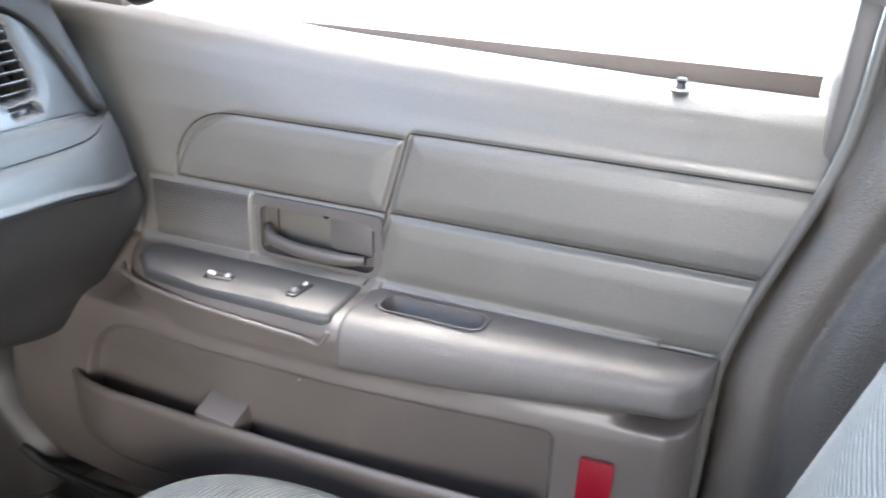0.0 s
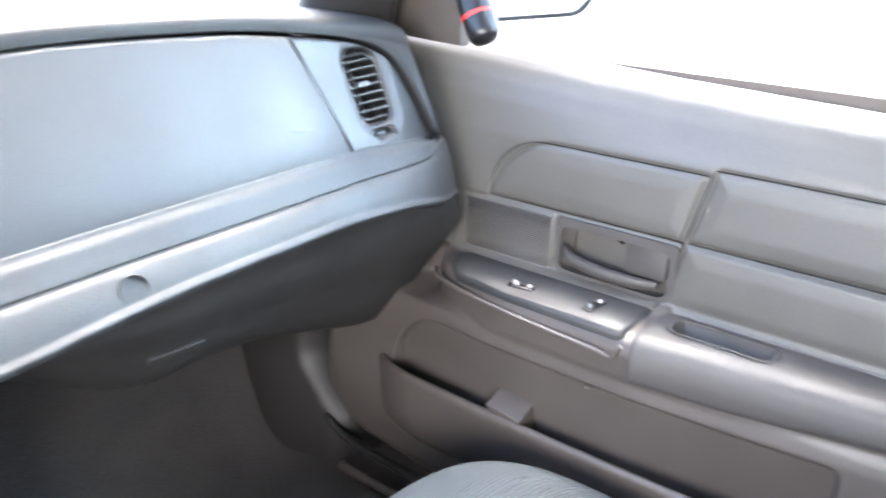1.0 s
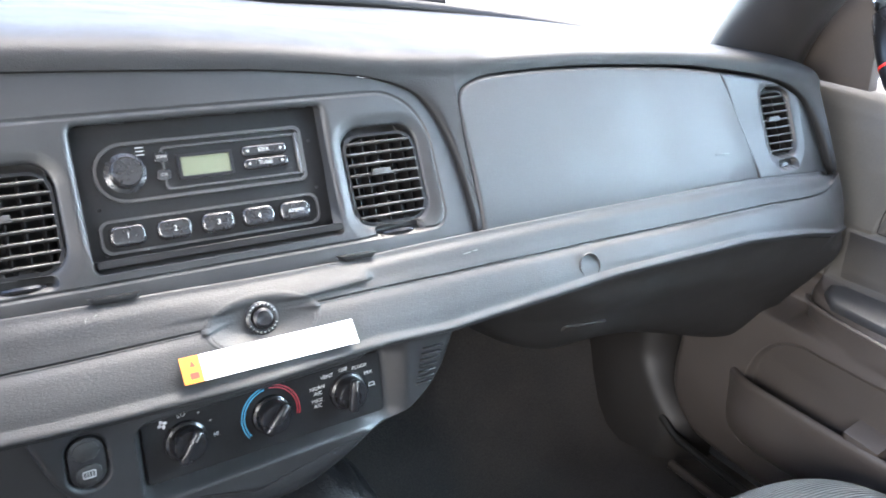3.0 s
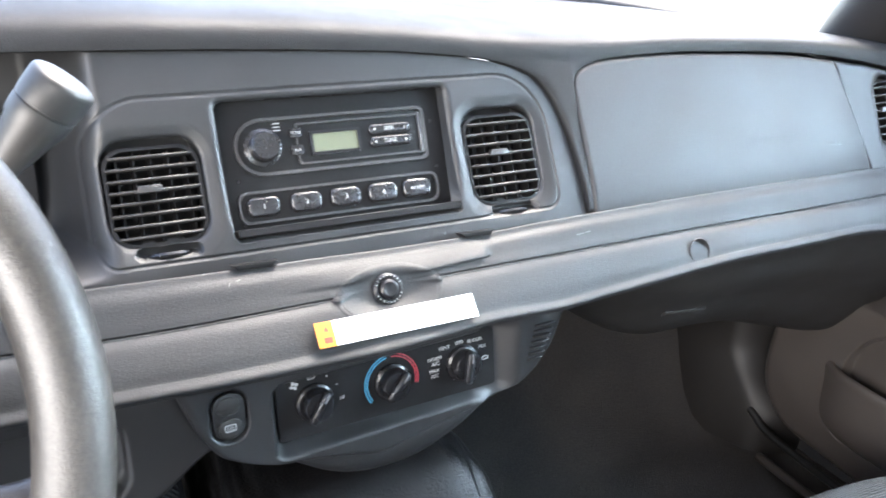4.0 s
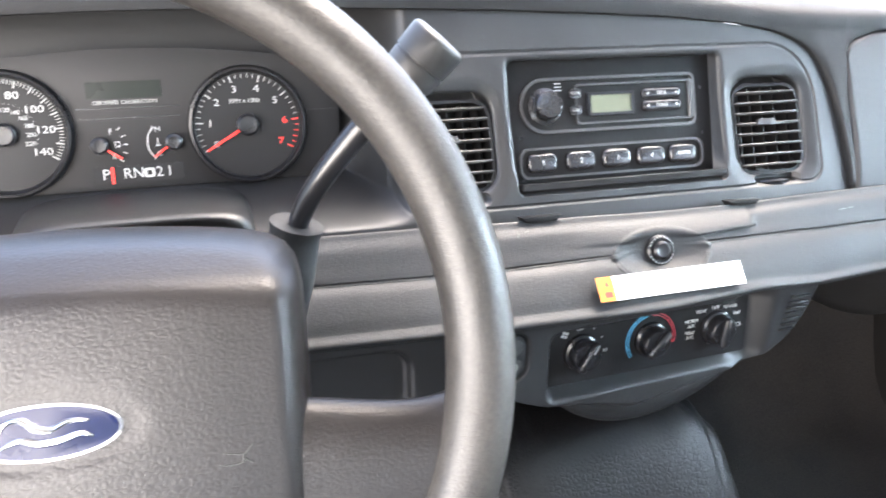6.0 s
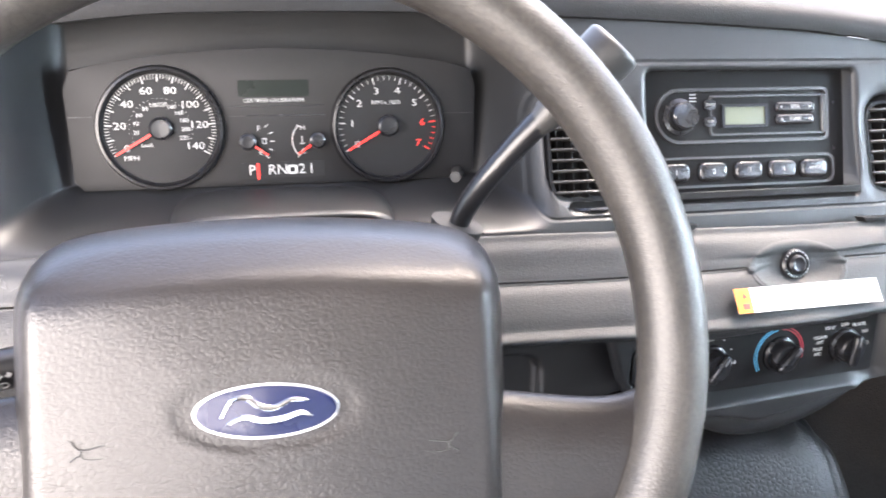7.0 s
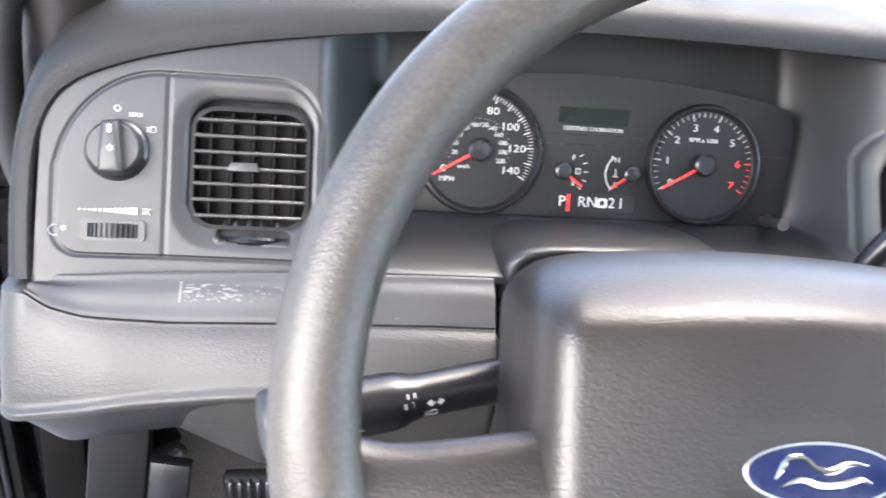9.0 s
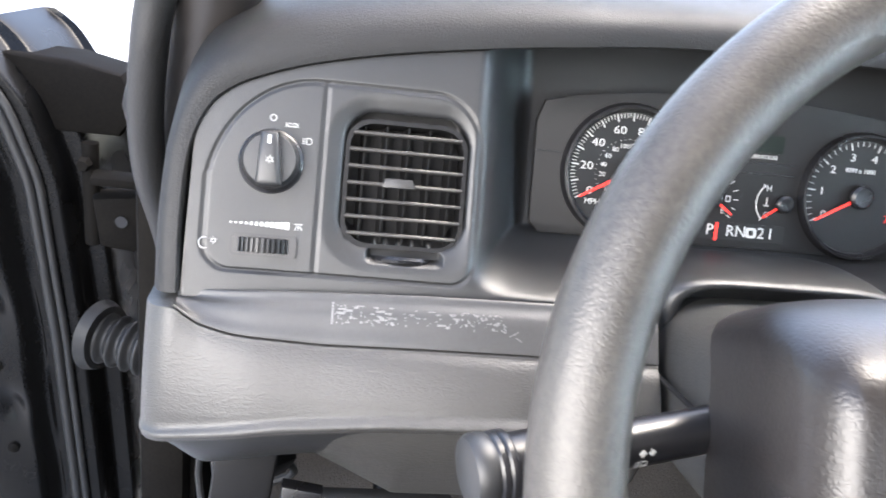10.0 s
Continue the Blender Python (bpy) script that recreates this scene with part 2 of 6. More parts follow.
def add_tube(bm, path, radius, n=16, caps=True, squash=1.0):
    """A round bar along a path; radius: one number or one for each point."""
    path = [Vector(p) for p in path]
    rad = [float(radius)] * len(path) if np.isscalar(radius) else [float(r) for r in radius]
    rings, side = [], None
    for k, p in enumerate(path):
        t = (path[min(k + 1, len(path) - 1)] - path[max(k - 1, 0)]).normalized()
        side = (side or t.orthogonal().normalized())
        side = (side - t * side.dot(t)).normalized()
        other = t.cross(side)
        rings.append([bm.verts.new(p + rad[k] * (side * math.cos(a) + other * math.sin(a) * squash)) for a in (2 * math.pi * j / n for j in range(n))])
    for a, b in zip(rings, rings[1:]):
        for k in range(n):
            bm.faces.new((a[k], a[(k + 1) % n], b[(k + 1) % n], b[k]))
    if caps:
        bm.faces.new(rings[0][::-1])
        bm.faces.new(rings[-1])
    return bm


def tube(path, radius, n=16, caps=True, squash=1.0):
    bm = add_tube(bmesh.new(), path, radius, n, caps, squash)
    bmesh.ops.recalc_face_normals(bm, faces=bm.faces)
    return bm


def rounded(w, h, r, n=6):
    """The outline of a rounded rectangle round the origin; r: one radius, or four (top right, top left, bottom left, bottom right)."""
    rs = [r] * 4 if np.isscalar(r) else r
    pts = []
    for (sx, sy, a0), rr in zip(((1, 1, 0), (-1, 1, 90), (-1, -1, 180), (1, -1, 270)), rs):
        for k in range(n + 1):
            a = radians(a0 + 90 * k / n)
            pts.append((sx * (w / 2 - rr) + rr * math.cos(a), sy * (h / 2 - rr) + rr * math.sin(a)))
    return pts


def add_prism(bm, outline, depth, m, bevel=0.0, seg=2):
    """An outline in local xy, raised along local z from 0 to depth, its front edge rounded."""
    lo = [bm.verts.new(m @ Vector((x, y, 0))) for x, y in outline]
    hi = [bm.verts.new(m @ Vector((x, y, depth))) for x, y in outline]
    n = len(lo)
    top = bm.faces.new(hi)
    bm.faces.new(lo[::-1])
    for k in range(n):
        bm.faces.new((lo[k], lo[(k + 1) % n], hi[(k + 1) % n], hi[k]))
    if bevel:
        bmesh.ops.bevel(bm, geom=list(top.edges), offset=bevel, segments=seg, profile=0.5, affect="EDGES")
    return bm


def prism(outline, depth, m, bevel=0.0, seg=2):
    return add_prism(bmesh.new(), outline, depth, m, bevel, seg)


def add_ring(bm, outer, inner, depth, m):
    """A flat frame between two outlines of equally many points, with thickness."""
    n = len(outer)
    v = [[bm.verts.new(m @ Vector((x, y, d))) for x, y in o] for o, d in ((outer, 0), (outer, depth), (inner, depth), (inner, 0))]
    for a, b in ((0, 1), (1, 2), (2, 3), (3, 0)):
        for k in range(n):
            bm.faces.new((v[a][k], v[a][(k + 1) % n], v[b][(k + 1) % n], v[b][k]))
    return bm


def frame_ring(outer, inner, depth, m):
    bm = add_ring(bmesh.new(), outer, inner, depth, m)
    bmesh.ops.recalc_face_normals(bm, faces=bm.faces)
    return bm


def circle(r, n=64):
    return [(r * math.cos(2 * math.pi * k / n), r * math.sin(2 * math.pi * k / n)) for k in range(n)]


def words(name, text, size, m, mat, parent, label="", depth=0.0002, align="CENTER", squeeze=1.0):
    """Lettering as thin raised print, centred at m."""
    cu = bpy.data.curves.new(name, "FONT")
    cu.body, cu.size, cu.align_x, cu.align_y, cu.extrude = text, size, align, "CENTER", depth
    cu.resolution_u = 2
    tmp = bpy.data.objects.new("lettering", cu)
    scene.collection.objects.link(tmp)
    bpy.context.view_layer.update()
    me = bpy.data.meshes.new_from_object(tmp.evaluated_get(bpy.context.evaluated_depsgraph_get()))
    bpy.data.objects.remove(tmp)
    bpy.data.curves.remove(cu)
    me.name = name
    me.transform(m @ Matrix.Diagonal((squeeze, 1, 1, 1)))
    me.materials.clear()
    me.materials.append(mat)
    ob = new(name, me)
    attach(ob, parent)
    return tagged(ob, label)


def basis(origin, right, up):
    """A matrix whose x runs along right and whose y runs along up; z comes out towards the viewer."""
    x = Vector(right).normalized()
    y = (Vector(up) - x * Vector(up).dot(x)).normalized()
    z = x.cross(y)
    return Matrix(((x.x, y.x, z.x, origin[0]), (x.y, y.y, z.y, origin[1]), (x.z, y.z, z.z, origin[2]), (0, 0, 0, 1)))


def knots(pts, smooth=0.012, lo=-0.80, hi=0.80):
    """A smoothed line through (x, value) pairs, as a function of x."""
    xs = np.linspace(lo, hi, 3201)
    a = np.array(pts)
    ys = np.interp(xs, a[:, 0], a[:, 1])
    w = max(3, int(smooth / (xs[1] - xs[0])) | 1)
    k = np.hanning(w + 2)
    k /= k.sum()
    ys = np.convolve(np.pad(ys, len(k) // 2, mode="edge"), k, "valid")
    return lambda x: np.interp(x, xs, ys)


def sd_box(x, z, cx, cz, hx, hz, r):
    """Signed distance to a rounded rectangle; r: one radius, or four (top right, top left, bottom left, bottom right)."""
    px, pz = x - cx, z - cz
    if not np.isscalar(r):
        r = np.where(pz > 0, np.where(px > 0, r[0], r[1]), np.where(px > 0, r[3], r[2]))
    qx, qz = np.abs(px) - hx + r, np.abs(pz) - hz + r
    return np.minimum(np.maximum(qx, qz), 0) + np.hypot(np.maximum(qx, 0), np.maximum(qz, 0)) - r


def ease(v, a, b):
    t = np.clip((v - a) / (b - a), 0, 1)
    return t * t * (3 - 2 * t)


def groove(d, half=0.0012, deep=0.0018):
    """The depth of a fine joint along the line d = 0."""
    return deep * np.clip(1 - np.abs(d) / half, 0, 1) ** 0.7


def fillet(d, r):
    """How far a panel's skin falls away within r of its edge (d: distance in from it)."""
    t = np.clip(1 - d / r, 0, 1)
    return r * (1 - np.sqrt(np.maximum(0, 1 - t * t)))


def snap(x, z, sdf, step):
    """Moves grid points near an outline onto it, so that the outline runs clean."""
    e = 1e-5
    d = sdf(x, z)
    gx, gz = (sdf(x + e, z) - d) / e, (sdf(x, z + e) - d) / e
    near = np.abs(d) < step * 0.6
    return x - np.where(near, d * gx, 0), z - np.where(near, d * gz, 0)


# ---------------------------------------------------------------- the dashboard's skin
BOW = knots([(-0.76, 0), (-0.66, 0), (-0.5, 0.004), (-0.3, 0.006), (-0.1, 0.008), (0.1, 0.008), (0.24, 0.008), (0.4, 0.008), (0.55, 0.007), (0.68, 0.003), (0.75, 0)], 0.06)


def yb(z, x=None):
    """The leaning face of the dashboard above its long joint; its foot bows towards the seats in the middle of the car."""
    y = 0.646 + 0.41 * (z - 0.875)
    return y if x is None else y - BOW(x) * (1 - ease(np.asarray(z, float), 0.872, 0.960))


PROUD = knots([(-0.76, 0.002), (-0.65, 0.005), (-0.4, 0.009), (-0.3, 0.012), (-0.13, 0.016), (0.02, 0.016), (0.1, 0.011), (0.16, 0.007), (0.33, 0.002), (0.6, 0.002), (0.75, 0)], 0.06)
SWELL = knots([(-0.76, 0), (-0.55, 0.003), (-0.3, 0.010), (-0.13, 0.016), (0.0, 0.016), (0.1, 0.0105), (0.22, 0.004), (0.4, 0.001), (0.6, 0), (0.75, 0)], 0.06)


SEAM = knots([(-0.76, 0.8655), (-0.69, 0.874), (-0.60, 0.879), (-0.50, 0.882), (-0.18, 0.8835), (-0.03, 0.881), (0.1, 0.8770), (0.22, 0.8780), (0.40, 0.8780), (0.58, 0.8775), (0.68, 0.871), (0.72, 0.867), (0.75, 0.857)], 0.03)
edge_pts = spline([(-0.770, 0.867), (-0.7405, 0.868), (-0.7415, 0.902), (-0.7405, 0.935), (-0.7370, 0.952), (-0.7305, 0.966), (-0.7215, 0.975), (-0.7070, 0.983), (-0.676, 0.9935), (-0.6275, 1.0040), (-0.560, 1.0140), (-0.490, 1.0220), (-0.421, 1.0265), (-0.27, 1.0275), (-0.10, 1.0235),
                   (0.040, 1.0170), (0.094, 1.0125), (0.143, 1.0065), (0.174, 0.9985), (0.196, 0.987), (0.211, 0.966), (0.2215, 0.935), (0.2265, 0.890), (0.2275, 0.874)], 900).tolist()
edge_pts += spline([(0.2322, 0.874), (0.2324, 0.905), (0.2326, 0.938), (0.2328, 0.967), (0.2345, 0.980), (0.240, 0.990), (0.253, 0.9965), (0.283, 1.001), (0.374, 1.002), (0.50, 0.996), (0.566, 0.989),
                    (0.64, 0.977), (0.685, 0.963), (0.712, 0.940), (0.728, 0.905), (0.737, 0.868), (0.765, 0.862)], 700).tolist()
edge_pts = np.array(edge_pts)
edge_x = np.maximum.accumulate(edge_pts[:, 0])
OUT = lambda x: np.interp(x, edge_x, edge_pts[:, 1])
SHOULDER = knots([(-0.762, 0.955), (-0.744, 0.970), (-0.728, 0.981), (-0.664, 0.999), (-0.547, 1.016), (-0.421, 1.027), (-0.27, 1.027), (-0.10, 1.021), (0.088, 1.010), (0.20, 1.003),
                  (0.374, 0.999), (0.566, 0.986), (0.66, 0.975), (0.72, 0.962), (0.76, 0.955)], 0.03)
CREST = knots([(-0.76, 0.998), (-0.742, 1.010), (-0.72, 1.020), (-0.66, 1.033), (-0.533, 1.049), (-0.35, 1.058), (-0.15, 1.056), (0, 1.046), (0.14, 1.032), (0.26, 1.021), (0.40, 1.014), (0.58, 1.004), (0.70, 0.992), (0.76, 0.985)], 0.05)
CREASE = knots([(-0.757, 0.8615), (-0.744, 0.8640), (-0.7395, 0.8640), (-0.735, 0.8605), (-0.726, 0.8560), (-0.708, 0.8530), (-0.657, 0.8515), (-0.60, 0.8537), (-0.50, 0.8565), (-0.16, 0.8555), (-0.05, 0.857), (0.06, 0.859), (0.18, 0.8545), (0.30, 0.853), (0.47, 0.852), (0.60, 0.8515), (0.66, 0.8480), (0.70, 0.8480), (0.72, 0.8505), (0.735, 0.856), (0.75, 0.8615)], 0.004)
LIP = knots([(-0.76, 0.7910), (-0.742, 0.7942), (-0.685, 0.8085), (-0.622, 0.8165), (-0.54, 0.8215), (-0.27, 0.8235), (-0.16, 0.8255), (0.0, 0.825), (0.1, 0.8255), (0.165, 0.8185), (0.24, 0.8200), (0.37, 0.8255), (0.55, 0.8255), (0.65, 0.8150), (0.714, 0.8030), (0.76, 0.799)], 0.05)

dashboard = thing("dashboard", (0, 0.70, 0.80), "charcoal grained plastic car dashboard with a long padded roll", "dashboard")

# The padded top: a border that rises along the driver's end, a ridge between the two recesses, the roll above them, and the flat top up to the windscreen.
def pad_profile(face, rise, width, steep, reach):
    """(y, distance out from the recess's edge) over the pad: its inner edge, its brow, its roll and its flat top."""
    col = [(face(0) + 0.075, 0), (face(0) + 0.02, -0.0006), (face(0) + 0.002, -0.0004), (face(0) - 0.0012, 0.0004)]
    for k in range(1, 25):
        w = rise * k / 24 + 0.0012
        col.append((face(w) - 0.002 - 0.004 * (1 - math.exp(-w / 0.008)), w))
    p0 = np.array(col[-1])
    yc = p0[0] + 0.095
    p1, p2, p3 = p0 + (-0.003 + 0.003 * steep, 0.010 + 0.010 * steep), np.array((p0[0] + 0.016 - 0.007 * steep, width)), np.array((yc, width + 0.002))
    for t in np.linspace(0, 1, 25)[1:]:
        col.append(tuple((1 - t) ** 3 * p0 + 3 * (1 - t) ** 2 * t * p1 + 3 * (1 - t) * t * t * p2 + t**3 * p3))
    for t in np.linspace(0, 1, 14)[1:]:
        col.append((yc + (0.800 + reach - yc) * t, width + 0.002 - 0.006 * t))
    return col


rim_pts = [(-0.7400, 0.8675), (-0.7415, 0.902), (-0.7405, 0.935), (-0.7370, 0.952), (-0.7305, 0.966), (-0.7215, 0.975), (-0.7070, 0.983), (-0.676, 0.9935), (-0.6275, 1.0040), (-0.560, 1.0140), (-0.500, 1.0208)]
rim = spline(rim_pts, 120)
wide = spline([(0.0160, 0), (0.0150, 0), (0.0140, 0), (0.0160, 0), (0.0230, 0), (0.0295, 0), (0.0345, 0), (0.0360, 0), (0.0360, 0), (0.0340, 0), (0.0310, 0)], 120)[:, 0]
tang = np.gradient(rim, axis=0)
for _ in range(10):
    tang[1:-1] = (tang[:-2] + tang[1:-1] * 2 + tang[2:]) / 4
tang[0], tang[-1] = (0, 1), (1, 0)
tang[-14:] += (np.array((1, 0.0)) * np.hypot(*tang[-14:].T)[:, None] - tang[-14:]) * np.linspace(0, 1, 14)[:, None]
tang /= np.hypot(*tang.T)[:, None]
rows = []
for (x, z), (tx, tz), width in zip(rim[:-1], tang, wide):
    side = abs(tz)
    col = pad_profile(lambda w: float(yb(z + tx * w)), 0.0, width, 0.75, 0.50 - 0.36 * side)
    rows.append([(x - tz * w, y, z + tx * w) for y, w in col])
for x in np.unique(np.concatenate([np.linspace(-0.500, 0.750, 360), np.linspace(0.0, 0.19, 170), np.linspace(0.19, 0.26, 260), np.linspace(0.70, 0.750, 40)])):
    z0, zs, zc = float(OUT(x)), float(SHOULDER(x)), float(CREST(x))
    end = 0.6 * float(ease(np.array(x), 0.740, 0.750))
    lean = -0.018 * float(ease(np.array(x), 0.70, 0.750))
    col = pad_profile(lambda w: float(yb(z0 + w, x)), max(zs, z0) - z0, zc - z0, 0.75 + 0.25 * float(ease(np.array(x), -0.50, -0.36)), 0.50)
    rows.append([(x + lean * max(0, z0 + w - 0.87) / 0.13, y + 0.016 * end**2, z0 + w - 0.003 * end) for y, w in col])
sheet("top_pad", rows, DASHT, dashboard, "padded grained top with a rolled brow", flip=True)

VENTS = {"driver": (-0.6155, 0.9335, 0.0360, 0.0355), "left": (-0.1355, 0.929, 0.0335, 0.034), "right": (0.1535, 0.9275, 0.0335, 0.0365), "end": (0.660, 0.927, 0.024, 0.036)}


def bezel_depth(x, z):
    """Depth of the instrument panel's face behind its leaning plane."""
    d = np.zeros_like(x)
    for key in ("driver", "left", "right"):
        cx, cz, hx, hz = VENTS[key]
        s = sd_box(x, z, cx, cz, hx, hz, 0.016)
        d += np.where(s < 0.0008, 0.030, fillet(s, 0.005))
        d += 0.0035 * (1 - ease(s, 0.0, 0.014))
        s = sd_box(x, z, cx + 0.003, cz - hz - 0.0052, 0.022, 0.0027, 0.0027)
        d += np.where(s < 0.0006, 0.010, fillet(s, 0.002))
    s = sd_box(x, z, 0.010, 0.9375, 0.0935, 0.0465, 0.003)
    post = 0.0012 + 0.0068 * ease(z, 0.895, 0.912)
    d += np.where(s < 0.0008, 0.040, np.where(s < post, post - np.sqrt(np.maximum(0, post**2 - (post - s) ** 2)), 0))
    d += groove(sd_box(x, z, 0.0095, 0.938, 0.192, 0.0548, (0.05, 0.045, 0.014, 0.014)), 0.0014, 0.0016)
    left = sd_box(x, z, -0.6505, 0.9325, 0.0790, 0.0520, (0.03, 0.062, 0.016, 0.014))
    d += groove(left, 0.0014, 0.0016) + np.where(left < 0, groove(x + 0.6650, 0.0012, 0.0016), 0)
    side = np.abs(x + 0.370) - 0.170
    d += 0.080 * (1 - ease(side, -0.015, 0.036)) * ease(z, 0.8765, 0.8945)
    return d


def bezel_snap(x, z, step):
    for key in ("driver", "left", "right"):
        cx, cz, hx, hz = VENTS[key]
        x, z = snap(x, z, lambda a, b: sd_box(a, b, cx, cz, hx, hz, 0.016), step)
        x, z = snap(x, z, lambda a, b: sd_box(a, b, cx + 0.003, cz - hz - 0.0052, 0.022, 0.0027, 0.0027), step)
    return snap(x, z, lambda a, b: sd_box(a, b, 0.010, 0.9375, 0.0935, 0.0465, 0.003), step)


nx, nz = 800, 165
gx = np.concatenate([np.linspace(-0.7405, 0.19, nx - 90), np.linspace(0.1905, 0.2272, 90)])[:, None] * np.ones((1, nz))
FOOT = lambda x: SEAM(x) - 0.003 - 0.95 * PROUD(x)
gz = FOOT(gx) + (OUT(gx) - 0.0006 - FOOT(gx)) * np.concatenate([np.linspace(0, 0.24, 65)[:-1], np.linspace(0.24, 1, nz - 64)])[None]
gx2, gz2 = bezel_snap(gx, gz, 0.0014)
depth = bezel_depth(gx2, gz2)
edge = np.minimum(np.minimum(gx - gx.min(), gx.max() - gx) * 3, np.minimum(gz - FOOT(gx), OUT(gx) - gz + 0.001))
depth = depth + fillet(edge, 0.0025) + 0.001
P = np.stack([gx2, yb(gz2, gx2) + depth, gz2], -1)
sheet("instrument_bezel", P, BEZEL, dashboard, "smooth charcoal bezel round gauges, radio and vents")

# The passenger side: glovebox lid and the end panel with its vent.
def panel_grid(xa, xb, sheara, shearb, nu, nv):
    u, v = np.meshgrid(np.linspace(0, 1, nu), np.linspace(0, 1, nv), indexing="ij")
    x0 = xa + (xb - xa) * (u ** 1.6 if sheara == 0 else u)
    z = FOOT(x0) + (OUT(x0) - FOOT(x0) - 0.0012) * v
    x = x0 + (sheara * (1 - u) + shearb * u) * (0.93 - z) / 0.06
    e = np.minimum(np.minimum(x0 - xa, xb - x0), np.minimum(v, 1 - v) * (OUT(x0) - FOOT(x0)))
    return x, z, e


x, z, e = panel_grid(0.2332, 0.586, 0.0, 0.017, 300, 100)
P = np.stack([x, yb(z, x) - 0.003 - 0.006 * np.sin(np.pi * np.clip((z - 0.87) / 0.125, 0, 1)) + fillet(e, 0.004), z], -1)
glovebox = sheet("glovebox_lid", P, GLOVE, dashboard, "plain padded glovebox lid")
part("embossed_mark", box((0.022, 0.0022, 0.0006), basis((0.545, float(yb(0.9065, 0.545)) - 0.0085, 0.9065), (1, 0, -0.06), (0, 0.41, 1)), 0.0002, 1), BEZEL, glovebox, "faint unreadable embossed mark")
x, z, e = panel_grid(0.588, 0.741, 0.017, 0.0, 150, 90)
cx, cz, hx, hz = VENTS["end"]
x, z = snap(x, z, lambda a, b: sd_box(a, b, cx, cz, hx, hz, 0.014), 0.0013)
s = sd_box(x, z, cx, cz, hx, hz, 0.014)
s2 = sd_box(x, z, cx - 0.001, cz - hz - 0.009, 0.017, 0.004, 0.004)
dp = np.where(s < 0.0008, 0.03, fillet(s, 0.005)) + 0.004 * (1 - ease(s, 0, 0.014)) + np.where(s2 < 0.0006, 0.01, fillet(s2, 0.002))
P = np.stack([x, yb(z, x) - 0.002 + dp + fillet(e, 0.004) + 0.010 * ease(x, 0.66, 0.75), z], -1)
sheet("end_panel", P, BEZEL, dashboard, "end panel with a small vent")

# The long roll under the joint, in an upper strip and a lower pad.
DISH = (0.0160, 0.8558, 0.0430, 0.0165)


def strip_column(x, lower):
    """(y, z) down one of the two strips at a place along the dashboard."""
    zs, zc, zl = float(SEAM(x)), float(CREASE(x)), float(LIP(x))
    back = float(fillet(np.array(0.7575 - abs(x)), 0.016)) + 0.010 * float(ease(np.array(abs(x)), 0.69, 0.765)) + (0.004 * float(ease(np.array(x), 0.70, 0.752)) if x > 0 else 0)
    if not lower:
        h = zs - zc
        pts = [(0.660, zs - 0.014), (0.6470, zs - 0.0050), (0.6445, zs - 0.0010), (0.6425, zs - 0.0008), (0.6400, zs - 0.0040), (0.6345, zs - 0.35 * h), (0.6295, zs - 0.68 * h), (0.6256, zc + 0.0020), (0.6264, zc + 0.0005), (0.640, zc + 0.0003)]
    else:
        h = zc - zl
        pts = [(0.645, zc - 0.0002), (0.6266, zc - 0.0004), (0.6240, zc - 0.0020), (0.6190, zc - 0.18 * h), (0.6140, zc - 0.38 * h), (0.6095, zc - 0.60 * h), (0.6065, zc - 0.80 * h), (0.6050, zl + 0.0045), (0.6010, zl + 0.0008), (0.6030, zl - 0.0035), (0.610, zl - 0.006), (0.66, zl - 0.012), (0.70, zl - 0.012)]
    shove = float(BOW(x) + PROUD(x))
    brow = float(ease(np.array(x), -0.080, 0.060) * (1 - ease(np.array(x), 0.103, 0.114))) if not lower else 0.0
    out = []
    for y, z in spline(pts, 60):
        y += back - shove - float(SWELL(x)) * min(1.1, max(0, 0.45 * (zs - z) / (zs - zc) if z > zc else 0.45 + 0.65 * (zc - z) / (zc - zl)))
        y -= 0.0050 * brow * float(ease(np.array(z), 0.8630, 0.8652) * (1 - ease(np.array(z), 0.8660, 0.8760)))
        out.append((y, z))
    return out


for x0, x1, n in ((-0.757, -0.462, 120), (-0.305, 0.748, 520)):
    for lower, name, label in ((False, "upper_strip", "narrow grained strip under the joint"), (True, "lower_pad", "thick grained roll with a lip below")):
        # Both strips take paler greys left of the column than right of it.
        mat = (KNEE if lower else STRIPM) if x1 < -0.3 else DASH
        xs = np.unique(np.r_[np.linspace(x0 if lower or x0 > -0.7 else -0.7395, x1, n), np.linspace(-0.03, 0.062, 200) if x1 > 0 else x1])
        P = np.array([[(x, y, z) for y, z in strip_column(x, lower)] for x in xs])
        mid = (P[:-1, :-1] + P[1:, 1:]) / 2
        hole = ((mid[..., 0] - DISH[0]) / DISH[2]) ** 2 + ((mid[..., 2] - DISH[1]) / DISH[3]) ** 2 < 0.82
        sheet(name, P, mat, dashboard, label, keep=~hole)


def strip_face(x, z):
    """Where the strips' skin lies at a place on the dashboard."""
    column = np.array(strip_column(x, z < float(CREASE(x)))[12:50])
    order = np.argsort(column[:, 1])
    return float(np.interp(z, column[order, 1], column[order, 0]))


